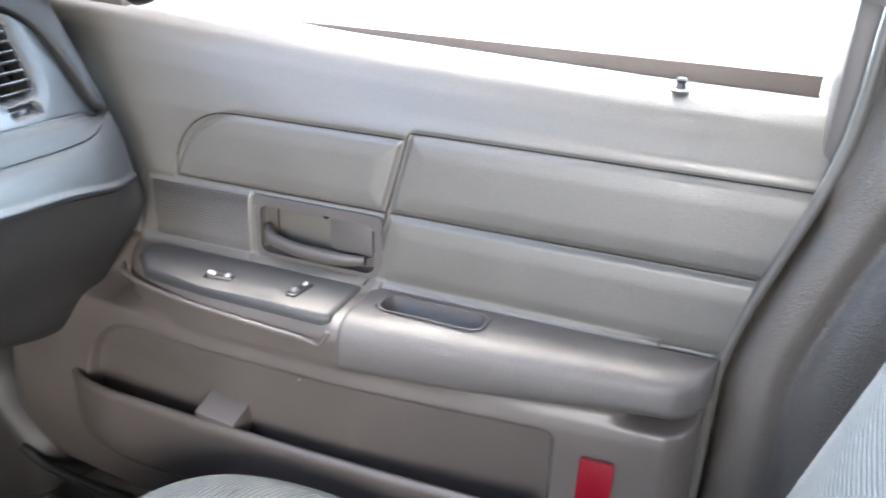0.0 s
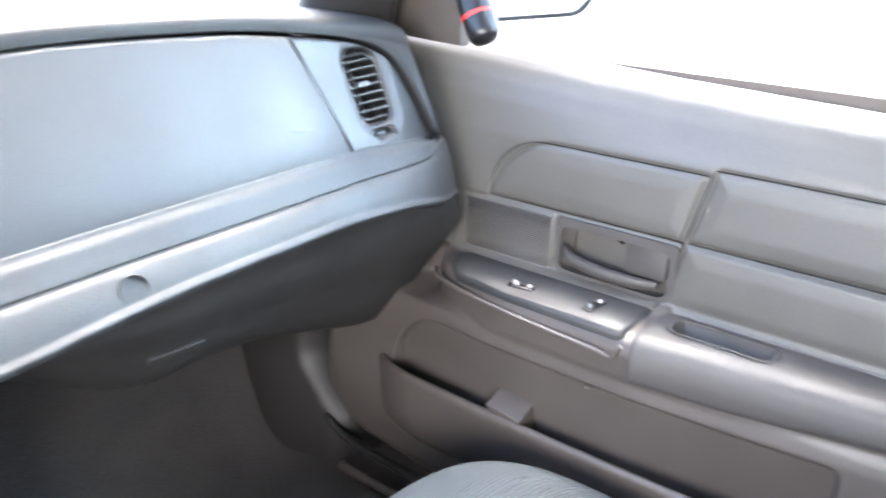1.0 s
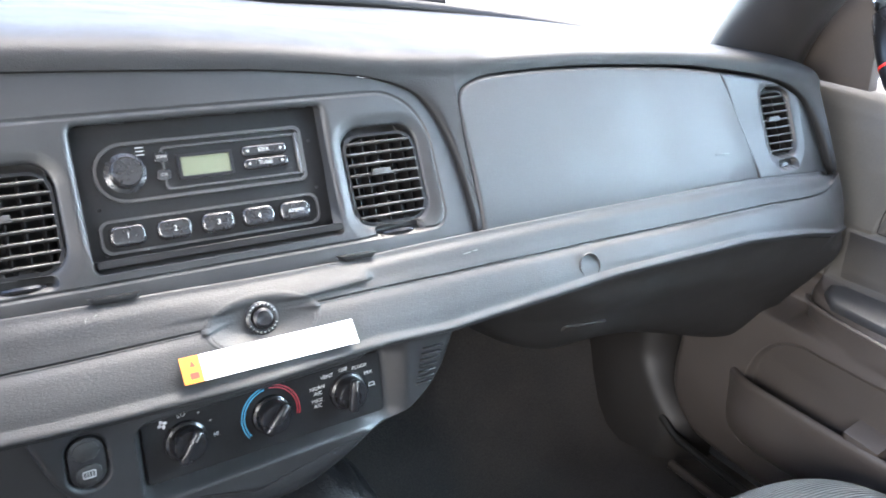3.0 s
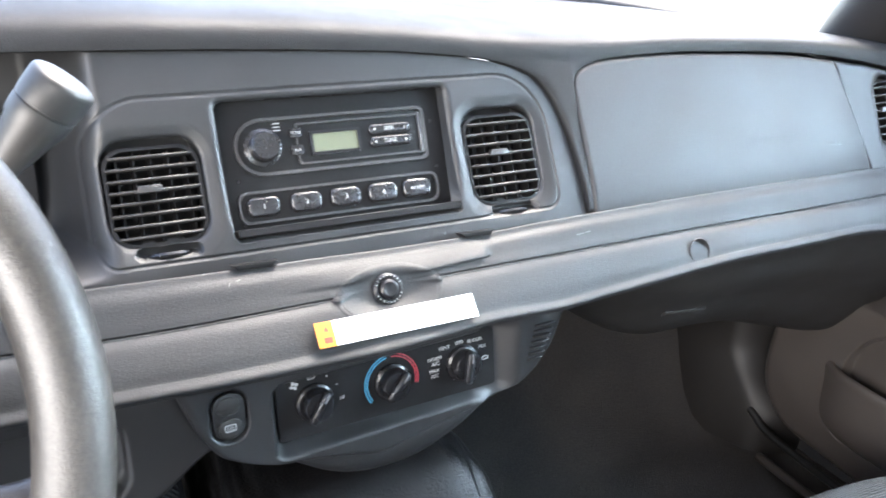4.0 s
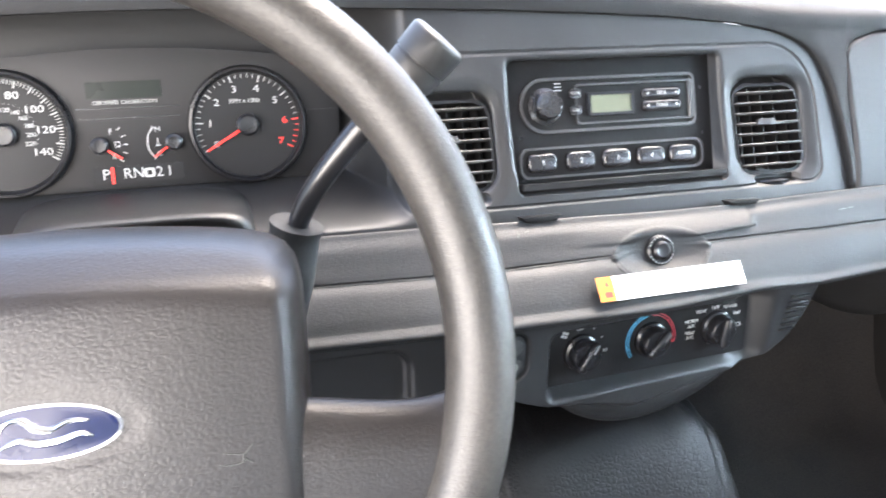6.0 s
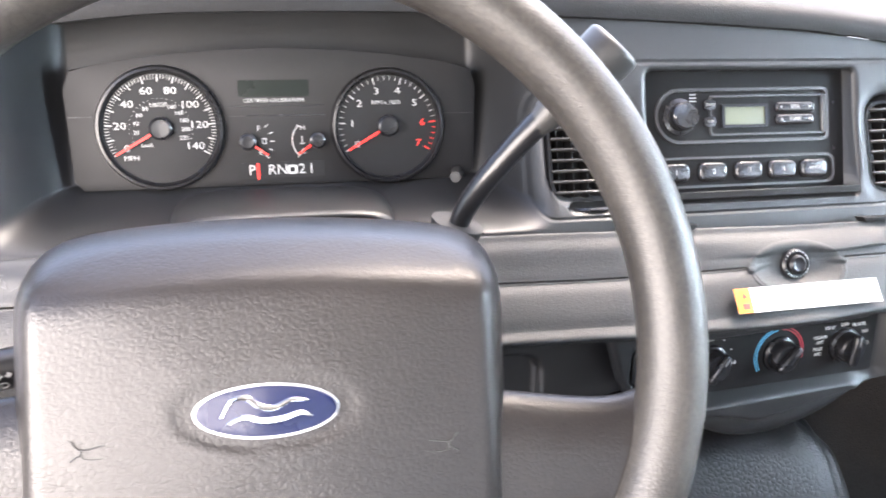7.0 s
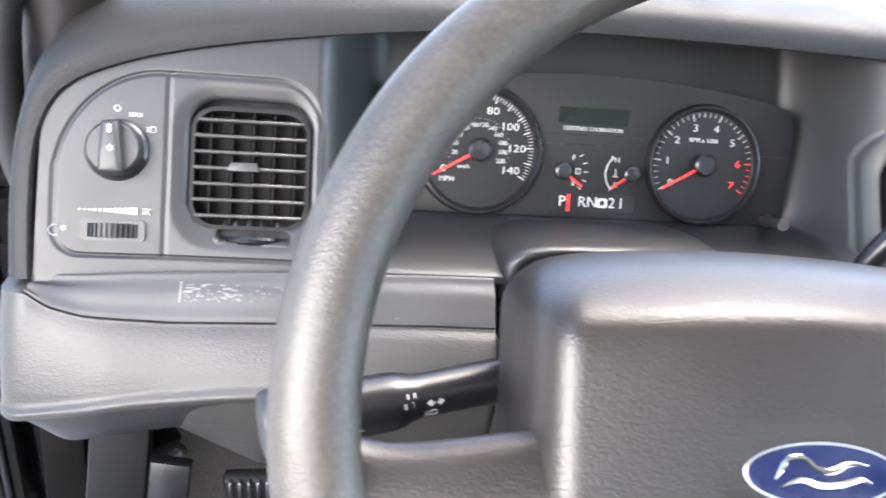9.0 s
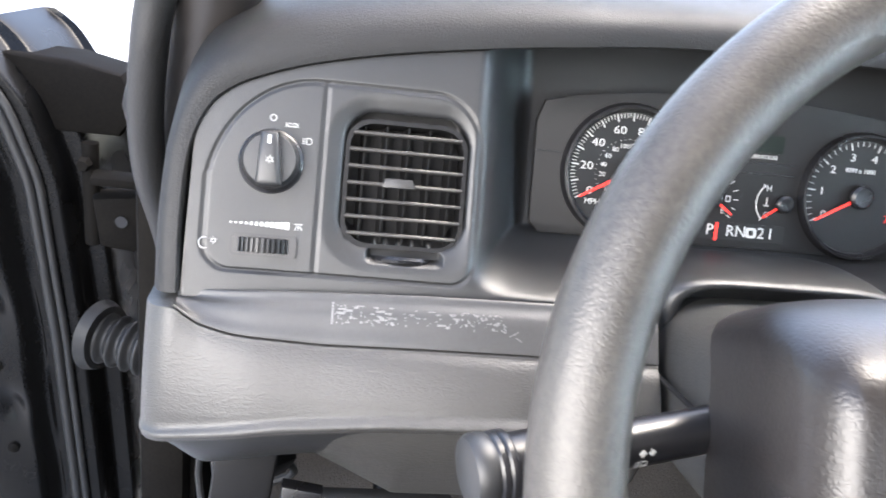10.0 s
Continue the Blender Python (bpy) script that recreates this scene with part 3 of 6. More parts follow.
# The shallow oval dish round the push button, let into both strips.
rows = []
for a in np.linspace(0, 2 * math.pi, 96, endpoint=False):
    col = []
    for r, w in ((1.05, 1.0), (1.0, 1.0), (0.965, 1.0), (0.93, 0.93), (0.87, 0.76), (0.79, 0.52), (0.69, 0.30), (0.59, 0.13), (0.48, 0.04), (0.36, 0.0), (0.2, 0.0), (0.02, 0.0)):
        x, z = DISH[0] + DISH[2] * r * math.cos(a), DISH[1] + DISH[3] * r * math.sin(a)
        col.append((x, (strip_face(x, z) - 0.0006 * (r < 1.02) + 0.0006 * (r > 1.02)) * w + (0.5985 + 0.45 * (z - DISH[1])) * (1 - w), z))
    rows.append(col)
sheet("button_dish", rows, DASH, dashboard, "shallow oval dish round the push button", closed=True)

# The lower housing that sweeps down and forward under the passenger's side.
def housing_column(x):
    zl = float(LIP(min(x, 0.755)))
    end = float(fillet(np.array(0.7725 - x), 0.02))
    drop = 0.40 + 0.62 * float(ease(np.array(x), 0.20, 0.42)) + 0.23 * float(ease(np.array(x), 0.45, 0.75))
    front = 0.6085 - float(BOW(x) + PROUD(x) + 1.1 * SWELL(x)) + 0.018 * float(ease(np.array(x), 0.70, 0.76))
    return [(x, y + end, zl + (z - zl) * drop) for y, z in spline([(front, zl - 0.006), (0.622, zl - 0.030), (0.645, zl - 0.060), (0.680, zl - 0.098), (0.712, zl - 0.138), (0.745, zl - 0.165), (0.80, zl - 0.178), (0.92, zl - 0.178)], 50)]


sheet("lower_housing", [housing_column(x) for x in np.linspace(0.14, 0.772, 130)], HOUSING, dashboard, "dark lower housing under the glove box")
near = min(range(2, 48), key=lambda k: abs(housing_column(0.412)[k][2] - 0.7165))
a, b = Vector(housing_column(0.412)[near - 1]), Vector(housing_column(0.412)[near + 1])
part("latch", box((0.060, 0.010, 0.004), basis((a + b) / 2, (1, 0, -0.10), a - b), 0.0016), HOUSING, dashboard, "dark worn latch plate under the glove box")

# A dark carrier behind all joints.
xs = np.linspace(-0.745, 0.735, 60)
sheet("carrier", [[(x, yb(z) + 0.110 if z > 0.868 else 0.69, z) for z in np.linspace(0.80, float(OUT(x)) - 0.002, 12)] for x in xs], BLACKM, dashboard, "dark carrier behind the panels")

# ---------------------------------------------------------------- passenger door
SILL = knots([(-0.1, 0.928), (0.0, 0.928), (0.12, 0.930), (0.21, 0.933), (0.31, 0.936), (0.42, 0.940), (0.59, 0.950), (0.80, 0.966), (0.9, 0.974)], 0.08, -0.1, 0.9)


def door_profile(y):
    """The door's inner skin from the sill down, as (x, z), for a place along the car."""
    tail = max(0.0, 0.370 - y)
    a = math.sqrt(max(0.0, 1 - min(1.0, max(0.0, (0.080 - y) / 0.035)) ** 2)) * (1 - 1.2 * tail) * math.sqrt(max(0.0, 1 - max(0.0, (y - 0.50) / 0.155) ** 2))
    b = math.sqrt(max(0.0, 1 - min(1.0, max(0.0, (0.022 - y) / 0.030)) ** 2)) * (1 - 0.90 * tail)
    sag = float(SILL(y))
    c = 1 - 0.40 * float(ease(np.array(y), 0.50, 0.86))
    d = 1 - 0.25 * float(ease(np.array(y), 0.60, 0.86))
    pts = [(0.866, sag - 0.004), (0.856, sag + 0.001), (0.844, sag), (0.832, sag - 0.006), (0.822, sag - 0.016), (0.813, sag - 0.032), (0.805, sag - 0.052), (0.798, 0.872), (0.795, 0.862), (0.790, 0.80), (0.787, 0.72)]
    arm = 0.080 * a
    dip = 0.012 if y < 0.362 else 0.0
    pts += [(0.786 - 0.02 * a, 0.7145 - dip), (0.786 - arm + 0.012, 0.712 - dip), (0.786 - arm + 0.002, 0.7065 - 0.5 * dip), (0.786 - arm - 0.003, 0.695), (0.785 - arm + 0.001, 0.668), (0.784 - 0.075 * b * c, 0.660), (0.782 - 0.075 * b * c, 0.648), (0.782 - 0.075 * b * c, 0.60), (0.780 - 0.075 * b * d, 0.52), (0.780 - 0.07 * b * d, 0.42), (0.79 - 0.07 * b, 0.36)]
    return np.array(pts)


def resample(pts, n):
    d = np.r_[0, np.cumsum(np.hypot(*np.diff(pts, axis=0).T))]
    t = np.linspace(0, d[-1], n)
    return np.stack([np.interp(t, d, pts[:, 0]), np.interp(t, d, pts[:, 1])], -1)


ny, nv = 760, 430
ys = np.linspace(-0.01, 0.86, ny)
G = np.zeros((ny, nv, 3))
kern = np.hanning(9) / np.hanning(9).sum()
for i, y in enumerate(ys):
    p = resample(door_profile(y), nv)
    for c in (0, 1):
        p[4:-4, c] = np.convolve(p[:, c], kern, "valid")
        soft = ease(-p[:, 1], -0.715, -0.690) * float(ease(np.array(y), 0.63, 0.74))
        q = p[:, c].copy()
        for _ in range(60):
            q[4:-4] = np.convolve(q, kern, "valid")
        p[:, c] += soft * (q - p[:, c])
    G[i, :, 0], G[i, :, 1], G[i, :, 2] = p[:, 0], y + 0.058 * ease(-p[:, 1], -0.93, -0.69) * (1 - ease(np.array(y), -0.01, 0.30)), p[:, 1]
X, Yy, Z = G[..., 0], G[..., 1], G[..., 2]
upper = (Z > 0.7155) * (X > 0.77)
# Padded inserts, speaker field and handle field, each a little below the padded top.
YS = Yy + 0.24 * (Z - 0.788)
ins_a = np.maximum(sd_box(YS, Z, 0.4835, 0.796, 0.1185, 0.0655, (0.064, 0.004, 0.004, 0.004)), 0.789 - Z)
ins_b = sd_box(YS, Z, 0.110, 0.8295, 0.2495, 0.0385, 0.004)
ins_c = sd_box(YS, Z, 0.110, 0.7510, 0.2495, 0.0370, 0.004)
field = sd_box(YS, Z, 0.502, 0.7500, 0.1375, 0.0360, 0.004)
for s, deep in ((ins_a, 0.0048), (ins_b, 0.0048), (ins_c, 0.0048), (field, 0.0035)):
    X += upper * (0.62 * deep * np.exp(-((s / 0.0030) ** 2)) - 0.0018 * ease(-s, 0.001, 0.022))
hand = sd_box(Yy, Z, 0.439, 0.7475, 0.067, 0.0275, 0.010)
X += upper * np.where(hand < 0.0005, 0.028, 0.0)
X += upper * groove(Yy - 0.5105, 0.0022, 0.003) * (field < 0)
# The map pocket.
pocket = sd_box(Yy, Z, 0.43, 0.556, 0.262, 0.088, (0.085, 0.012, 0.01, 0.02))
X += (Z < 0.655) * (1 - ease(pocket, -0.004, 0.002)) * (0.005 + 0.16 * np.clip(0.64 - Z, 0, 0.13))
# The front end and the lower edge roll away towards the body.
rim = -sd_box(Yy, Z, 0.33, 0.715, 0.50, 0.30, (0.02, 0.02, 0.02, 0.085))
X += (Z < 0.71) * fillet(np.clip(rim, 0, 1), 0.020)
G[..., 0] = X
G[..., 2] -= np.where((sd_box(Yy, X, 0.296, 0.752, 0.056, 0.022, 0.010) < 0) & (Z > 0.70), 0.048, 0)
door = thing("passenger_door", (0.80, 0.40, 0.36), "closed front passenger door trimmed in taupe grained plastic", "car door")
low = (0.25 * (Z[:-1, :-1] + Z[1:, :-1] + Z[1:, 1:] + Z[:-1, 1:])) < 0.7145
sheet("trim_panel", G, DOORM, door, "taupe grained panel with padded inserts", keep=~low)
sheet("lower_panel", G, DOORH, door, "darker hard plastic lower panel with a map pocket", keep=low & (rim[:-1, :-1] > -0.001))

def door_seam(points):
    """A thin dark welt that follows the skin of the door through (place along the car, height) pairs."""
    path = []
    for y, z in points:
        k = int(np.argmin((Yy - y) ** 2 + (Z - z) ** 2 + (Z < 0.7155) * 1.0))
        path.append((float(X.flat[k]) - 0.0002, y, z))
    path = np.array(path)
    for _ in range(3):
        path[1:-1, 0] = (path[:-2, 0] + path[1:-1, 0] + path[2:, 0]) / 3
    return tube([tuple(p) for p in path], 0.0008, 6)


slant = lambda ys, z: ys - 0.24 * (z - 0.788)
arc = [(0.6000 - 0.064 + 0.064 * math.cos(a), 0.7975 + 0.0640 * math.sin(a)) for a in np.linspace(0, math.pi / 2, 24)]
for welt in ([(0.6010, z) for z in np.linspace(0.7895, 0.796, 4)] + arc + [(y, 0.8615) for y in np.linspace(0.53, 0.348, 40)], [(slant(0.362, z), z) for z in np.linspace(0.867, 0.7165, 40)], [(y, 0.8680) for y in np.linspace(0.342, 0.004, 60)], [(y, 0.7893) for y in np.linspace(0.600, 0.030, 110)]):
    part("seam", door_seam(welt), BLACKM, door, "dark seam between padded inserts")

# Armrest fittings and hardware of the door.
def DB(y, z, x):
    """A frame on the door's face: local x runs towards the rear of the car, local y up, local z into the cabin."""
    return basis((x, y, z), (0, -1, 0), (0.02, 0, 1))


bm = bmesh.new()
for k in range(28):
    z = 0.7195 + k * 0.00228
    add_box(bm, (0.116, 0.0014, 0.003), DB(0.573, z, 0.7868), 0.0006, 1)
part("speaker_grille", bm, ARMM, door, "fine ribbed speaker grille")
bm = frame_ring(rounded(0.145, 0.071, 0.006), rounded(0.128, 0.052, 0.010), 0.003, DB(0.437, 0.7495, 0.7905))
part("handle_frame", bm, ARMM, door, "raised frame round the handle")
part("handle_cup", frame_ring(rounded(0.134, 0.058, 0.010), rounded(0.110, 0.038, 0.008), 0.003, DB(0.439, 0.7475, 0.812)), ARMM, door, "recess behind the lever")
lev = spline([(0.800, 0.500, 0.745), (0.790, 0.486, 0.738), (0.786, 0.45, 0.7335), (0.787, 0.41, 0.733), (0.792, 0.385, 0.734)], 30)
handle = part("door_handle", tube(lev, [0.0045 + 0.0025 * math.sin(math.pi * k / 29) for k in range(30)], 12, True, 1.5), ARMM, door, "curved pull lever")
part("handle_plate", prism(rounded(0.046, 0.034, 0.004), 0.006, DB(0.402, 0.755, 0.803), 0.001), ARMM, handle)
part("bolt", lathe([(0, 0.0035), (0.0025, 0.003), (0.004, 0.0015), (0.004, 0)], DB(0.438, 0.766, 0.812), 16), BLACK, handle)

AR = basis((0.737, 0.46, 0.7070), (0, -1, 0), (1, 0, 0.03))
part("switch_panel", prism([(-0.155, 0.038), (-0.168, 0.026), (-0.160, 0.005), (-0.13, -0.022), (-0.06, -0.029), (0.072, -0.031), (0.080, -0.026), (0.083, 0.034), (0.079, 0.038)], 0.0100, AR, 0.0060, 4), SWPANEL, door, "smooth dark switch panel let into the armrest")
for y, x, turn in ((0.5135, 0.731, 10), (0.4285, 0.740, 80)):
    m = Matrix.Translation((x, y, 0.7170)) @ Matrix.Rotation(radians(turn), 4, "Z")
    sw = part("switch", box((0.012, 0.030, 0.004), m, 0.0018), BLACK, door, "glossy black rocker switch")
    part("switch_top", box((0.0055, 0.008, 0.005), m @ Matrix.Translation((0, 0.007, 0.003)) @ Matrix.Rotation(0.3, 4, "X"), 0.0015), SATIN, sw)
    part("switch_top", box((0.0055, 0.006, 0.004), m @ Matrix.Translation((0, -0.009, 0.0025)) @ Matrix.Rotation(-0.3, 4, "X"), 0.0015), SATIN, sw)
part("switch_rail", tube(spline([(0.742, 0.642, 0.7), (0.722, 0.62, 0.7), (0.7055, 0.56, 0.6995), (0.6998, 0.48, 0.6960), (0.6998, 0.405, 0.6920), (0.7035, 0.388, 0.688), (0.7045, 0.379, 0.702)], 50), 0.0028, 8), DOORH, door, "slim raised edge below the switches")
# The padded armrest behind the switches, with its pull cup.
ny2, nv2 = 120, 60
Q = np.zeros((ny2, nv2, 3))
for i, y in enumerate(np.linspace(0.0455, 0.370, ny2)):
    a = math.sqrt(max(0.0, 1 - max(0.0, (0.080 - y) / 0.035) ** 2)) * (1 - 1.12 * (0.370 - y))
    xf, zb = 0.787 - 0.089 * a, 0.667 + 0.012 * float(ease(np.array(0.30 - y), 0.0, 0.24))
    p = resample(np.array([(0.790, 0.700), (0.788, 0.7110), (0.782, 0.7155), (xf + 0.040 * a, 0.7180), (xf + 0.020 * a, 0.7165), (xf + 0.009 * a, 0.7115), (xf + 0.003 * a, 0.7040), (xf, 0.692), (xf - 0.0005, 0.684), (xf + 0.001, zb + 0.004), (xf + 0.004, zb), (xf + 0.012, zb - 0.002)]), nv2)
    for c in (0, 1):
        p[4:-4, c] = np.convolve(p[:, c], kern, "valid")
    front = fillet(np.array(0.370 - y), 0.006)
    Q[i, :, 0], Q[i, :, 1], Q[i, :, 2] = p[:, 0] + front * 0.6, y, p[:, 1] - front * 0.5
cup = sd_box(Q[..., 1], Q[..., 0], 0.296, 0.752, 0.050, 0.0155, 0.010)
Q[..., 2] -= np.where((cup < 0.0005) & (Q[..., 2] > 0.71), 0.040, 0) + (Q[..., 2] > 0.71) * fillet(cup, 0.003)
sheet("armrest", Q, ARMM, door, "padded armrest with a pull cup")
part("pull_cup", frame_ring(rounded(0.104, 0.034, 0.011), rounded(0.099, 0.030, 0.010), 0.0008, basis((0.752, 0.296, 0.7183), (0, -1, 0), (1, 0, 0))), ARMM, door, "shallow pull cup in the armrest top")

# The map pocket's lip with a divider.
lipo = []
for y in np.linspace(0.172, 0.738, 70):
    e = ease(np.array(y), 0.63, 0.755)
    top = 0.576 - 0.006 * math.sin(math.pi * (y - 0.172) / 0.60) - 0.012 * float(e)
    xin = 0.690 + 0.022 * float(e)
    prof = [(xin + 0.034, 0.455), (xin + 0.014, 0.470), (xin + 0.005, 0.495), (xin + 0.001, 0.54), (xin - 0.002, top - 0.010), (xin - 0.001, top - 0.003), (xin + 0.003, top), (xin + 0.007, top - 0.003), (xin + 0.010, top - 0.02), (xin + 0.014, 0.50)]
    lipo.append([(x + 0.030 * float(e) ** 3, y + 0.022 * float(e) * math.sin(math.pi / 2 * min(1, max(0, top - z) / 0.11)), z) for x, z in spline(prof, 40)])
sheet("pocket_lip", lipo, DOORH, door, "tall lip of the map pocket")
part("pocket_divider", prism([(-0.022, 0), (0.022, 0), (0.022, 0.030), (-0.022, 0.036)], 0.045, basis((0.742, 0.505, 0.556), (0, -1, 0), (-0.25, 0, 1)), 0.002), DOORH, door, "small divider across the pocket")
part("trim_screw", lathe([(0, 0.0012), (0.0014, 0.001), (0.0018, 0)], DB(0.411, 0.642, 0.7045), 12), SATIN, door)
part("reflector", prism(rounded(0.030, 0.056, 0.003), 0.004, DB(0.128, 0.5985, 0.7232), 0.001), REFLECT, door, "red reflector low on the door")
lock = part("lock_button", lathe([(0.0072, 0), (0.0072, 0.0012), (0.0058, 0.0024), (0.0042, 0.003), (0.0035, 0.006), (0.0033, 0.008), (0.0042, 0.011), (0.003, 0.0130), (0, 0.0135)], pose(0.836, 0.117, 0.9260) @ Matrix.Diagonal((1.1, 1.1, 0.85, 1)), 20), BEZEL, door, "small lock button in the sill")
part("outer_seal", prism([(-0.80, -0.03), (-0.010, -0.03), (-0.010, 0.0075), (-0.80, 0.0075)], 0.012, basis((0.878, 0.0, 0.937), (0, -1, 0), (0, 0, 1)), 0.002), SEALM, door, "brown outer sill strip")
part("outer_skin", box((0.02, 0.92, 0.52), pose(0.905, 0.42, 0.66), 0.006), PAINT, door, "black painted outer skin")

# ---------------------------------------------------------------- passenger mirror, sail and spotlight handle
mirror = thing("door_mirror", (0.90, 0.68, 0.94), "black door mirror outside the passenger window", "door mirror")
MM = basis((1.027, 0.716, 1.034), (0.93, -0.36, 0), (0, 0.05, 1))
part("housing", prism(rounded(0.235, 0.150, 0.045, 8), -0.07, MM, 0.0), PAINT, mirror)
part("mirror_rim", frame_ring(rounded(0.238, 0.153, 0.045, 8), rounded(0.226, 0.141, 0.040, 8), 0.008, MM), BLACKM, mirror)
part("mirror_glass", prism(rounded(0.226, 0.141, 0.040, 8), 0.003, MM), CHROME, mirror, "silvered mirror glass")
part("mirror_foot", box((0.10, 0.05, 0.035), pose(0.935, 0.80, 0.930, 0, 0, 10), 0.012), BLACKM, mirror)
sail = thing("mirror_sail", (0.80, 0.70, 0.955), "grey triangular trim inside the front corner of the window", "trim")
part("sail_panel", prism([(-0.085, 0), (0.055, -0.006), (0.055, 0.155), (0.045, 0.165)], 0.016, basis((0.822, 0.715, 0.958), (0, -1, 0), (-0.05, 0, 1)), 0.004), DOORH, sail)
part("window_channel", box((0.012, 0.008, 0.17), pose(0.820, 0.655, 1.035, 8, 0, 0), 0.003), DOORH, sail, "slim window channel")
spot = thing("spotlight_handle", (0.775, 0.655, 1.03), "black spotlight handle with a thin red ring and chrome joint", "handle")
hp0, hp1 = np.array((0.797, 0.655, 1.045)), np.array((0.777, 0.602, 0.964))
pth = [tuple(hp0 + (hp1 - hp0) * t) for t in np.linspace(0, 1, 24)]
part("grip", tube(pth, [0.010 + 0.009 * math.sin(math.pi * min(1, 0.12 + t * 0.62)) if t < 0.9 else 0.0175 * math.sqrt(max(0.02, 1 - ((t - 0.9) / 0.1) ** 2)) for t in np.linspace(0, 1, 24)], 20), BLACK, spot)
rp = hp0 + (hp1 - hp0) * 0.66
part("ring", tube([tuple(rp), tuple(rp + (hp1 - hp0) * 0.03)], 0.0192, 24), RED, spot, "thin red ring")
part("joint", lathe([(0, 0.014), (0.010, 0.010), (0.014, 0), (0.010, -0.010), (0, -0.014)], Matrix.Translation(hp0 + np.array((0.002, 0.004, 0.012))), 24), CHROME, spot, "chrome ball joint")
part("shaft", tube([(0.799, 0.66, 1.058), (0.815, 0.69, 1.085), (0.84, 0.73, 1.10)], 0.008, 14), CHROME, spot)

# ---------------------------------------------------------------- steering wheel
WC, WT, WR, WTUBE = Vector((-0.3904, 0.411, 0.9285)), 0.464, 0.1853, 0.0163
WM = basis(WC, (math.cos(0.0566), -math.sin(0.0566), 0), (0, math.sin(WT), math.cos(WT)))
wheel = thing("steering_wheel", WM @ Vector((0, 0, -0.06)), "worn dark grey steering wheel with a padded hub on its column", "steering wheel")
P = []
for a in np.linspace(0, 2 * math.pi, 180, endpoint=False):
    P.append([WM @ Vector(((WR + WTUBE * math.cos(b)) * math.cos(a), (WR + WTUBE * math.cos(b)) * math.sin(a), WTUBE * math.sin(b))) for b in np.linspace(0, 2 * math.pi, 33)])
sheet("rim", P, WHEELM, wheel, "worn leather-grained rim", closed=True)

# The hub: a padded face that rolls over to its sides and runs back to the column.
OFF = 0.0
nu, nw = 120, 60
hub = []
for a in np.linspace(0, 2 * math.pi, nu, endpoint=False):
    col = []
    for w in np.linspace(0, 1, nw):
        ca, sa = math.cos(a), math.sin(a)
        ex = 11.0
        rad = (abs(ca) ** ex + abs(sa) ** ex) ** (-1 / ex)
        u, v = rad * ca, rad * sa
        if w < 0.62:
            s = w / 0.62
            k = s ** 0.9
            drop = 0.0135 * max(0, (s - 0.86) / 0.14) ** 2.2 + 0.0050 * s * s
            topdrop = 0.105 * 0.030 * math.log(1 + math.exp((v * k - 0.72) / 0.030))
            n = 0.0110 - drop - topdrop
            spread = k
        else:
            s = (w - 0.62) / 0.38
            topdrop = 0.105 * 0.030 * math.log(1 + math.exp((v - 0.72) / 0.030))
            n = 0.0110 - 0.0185 - topdrop * (1 - 0.5 * s) - 0.082 * s
            spread = 1.0 + 0.030 * math.sin(min(1, s * 3) * math.pi / 2) - 0.05 * s * s
        x = OFF + u * spread * 0.1050
        y = -0.033 + v * spread * (0.0955 if v > 0 else 0.095) - 0.008 * (u * spread) ** 2 * max(0, v)
        e = ((x + 0.0015) / 0.0375) ** 2 + ((y + 0.020) / 0.0165) ** 2
        n -= 0.0007 * (1 - float(ease(np.array(e), 0.8, 1.25)))
        col.append(WM @ Vector((x, y, n)))
    hub.append(col)
sheet("hub_pad", hub, PADM, wheel, "padded grained hub", closed=True, flip=True)
for sgn in (-1, 1):
    rows = []
    for t in np.linspace(0, 1, 28):
        xx = sgn * (0.085 + (WR - 0.083) * t) + OFF * (1 - t)
        top, bot = -0.018 - 0.016 * t + 0.022 * t**7 + (0.011 if sgn < 0 else 0), -0.100 + 0.012 * t - 0.022 * t**7
        rows.append([WM @ Vector((xx, (top + bot) / 2 + (top - bot) / 2 * math.copysign(abs(math.cos(b)) ** 0.7, math.cos(b)), -0.012 + 0.014 * math.sin(b))) for b in np.linspace(0, 2 * math.pi, 41)])
    sheet("spoke", rows, PADM, wheel, "wide grained spoke", flip=sgn < 0)
EM = WM @ Matrix.Translation((-0.0015, -0.0200, 0.0088))
ov = lambda a, b, n=64: [(a * math.cos(2 * math.pi * k / n), b * math.sin(2 * math.pi * k / n)) for k in range(n)]
badge = part("badge", prism(ov(0.0303, 0.0116), 0.0018, EM, 0.0008), SATIN, wheel, "chrome-rimmed blue oval badge")
part("badge_field", prism(ov(0.0290, 0.0104), 0.0008, EM @ Matrix.Translation((0, 0, 0.0016)), 0.0003), ENAMEL, badge)
bm = bmesh.new()
for c, thick in (([(-0.0185, -0.0020), (-0.0140, 0.0050), (-0.0080, 0.0058), (-0.0030, 0.0022), (0.0030, 0.0012), (0.0100, 0.0040), (0.0175, 0.0036)], 0.0011), ([(-0.0165, -0.0048), (-0.0090, -0.0022), (-0.0020, -0.0040), (0.0060, -0.0036), (0.0140, -0.0016), (0.0190, -0.0034)], 0.0013)):
    add_tube(bm, [EM @ Vector((x, y, 0.0022)) for x, y in spline(c, 40)], [0.0003 + thick * math.sin(math.pi * k / 39) ** 0.6 for k in range(40)], 8)
part("badge_scroll", bm, CHROME, badge, "silver scroll work")
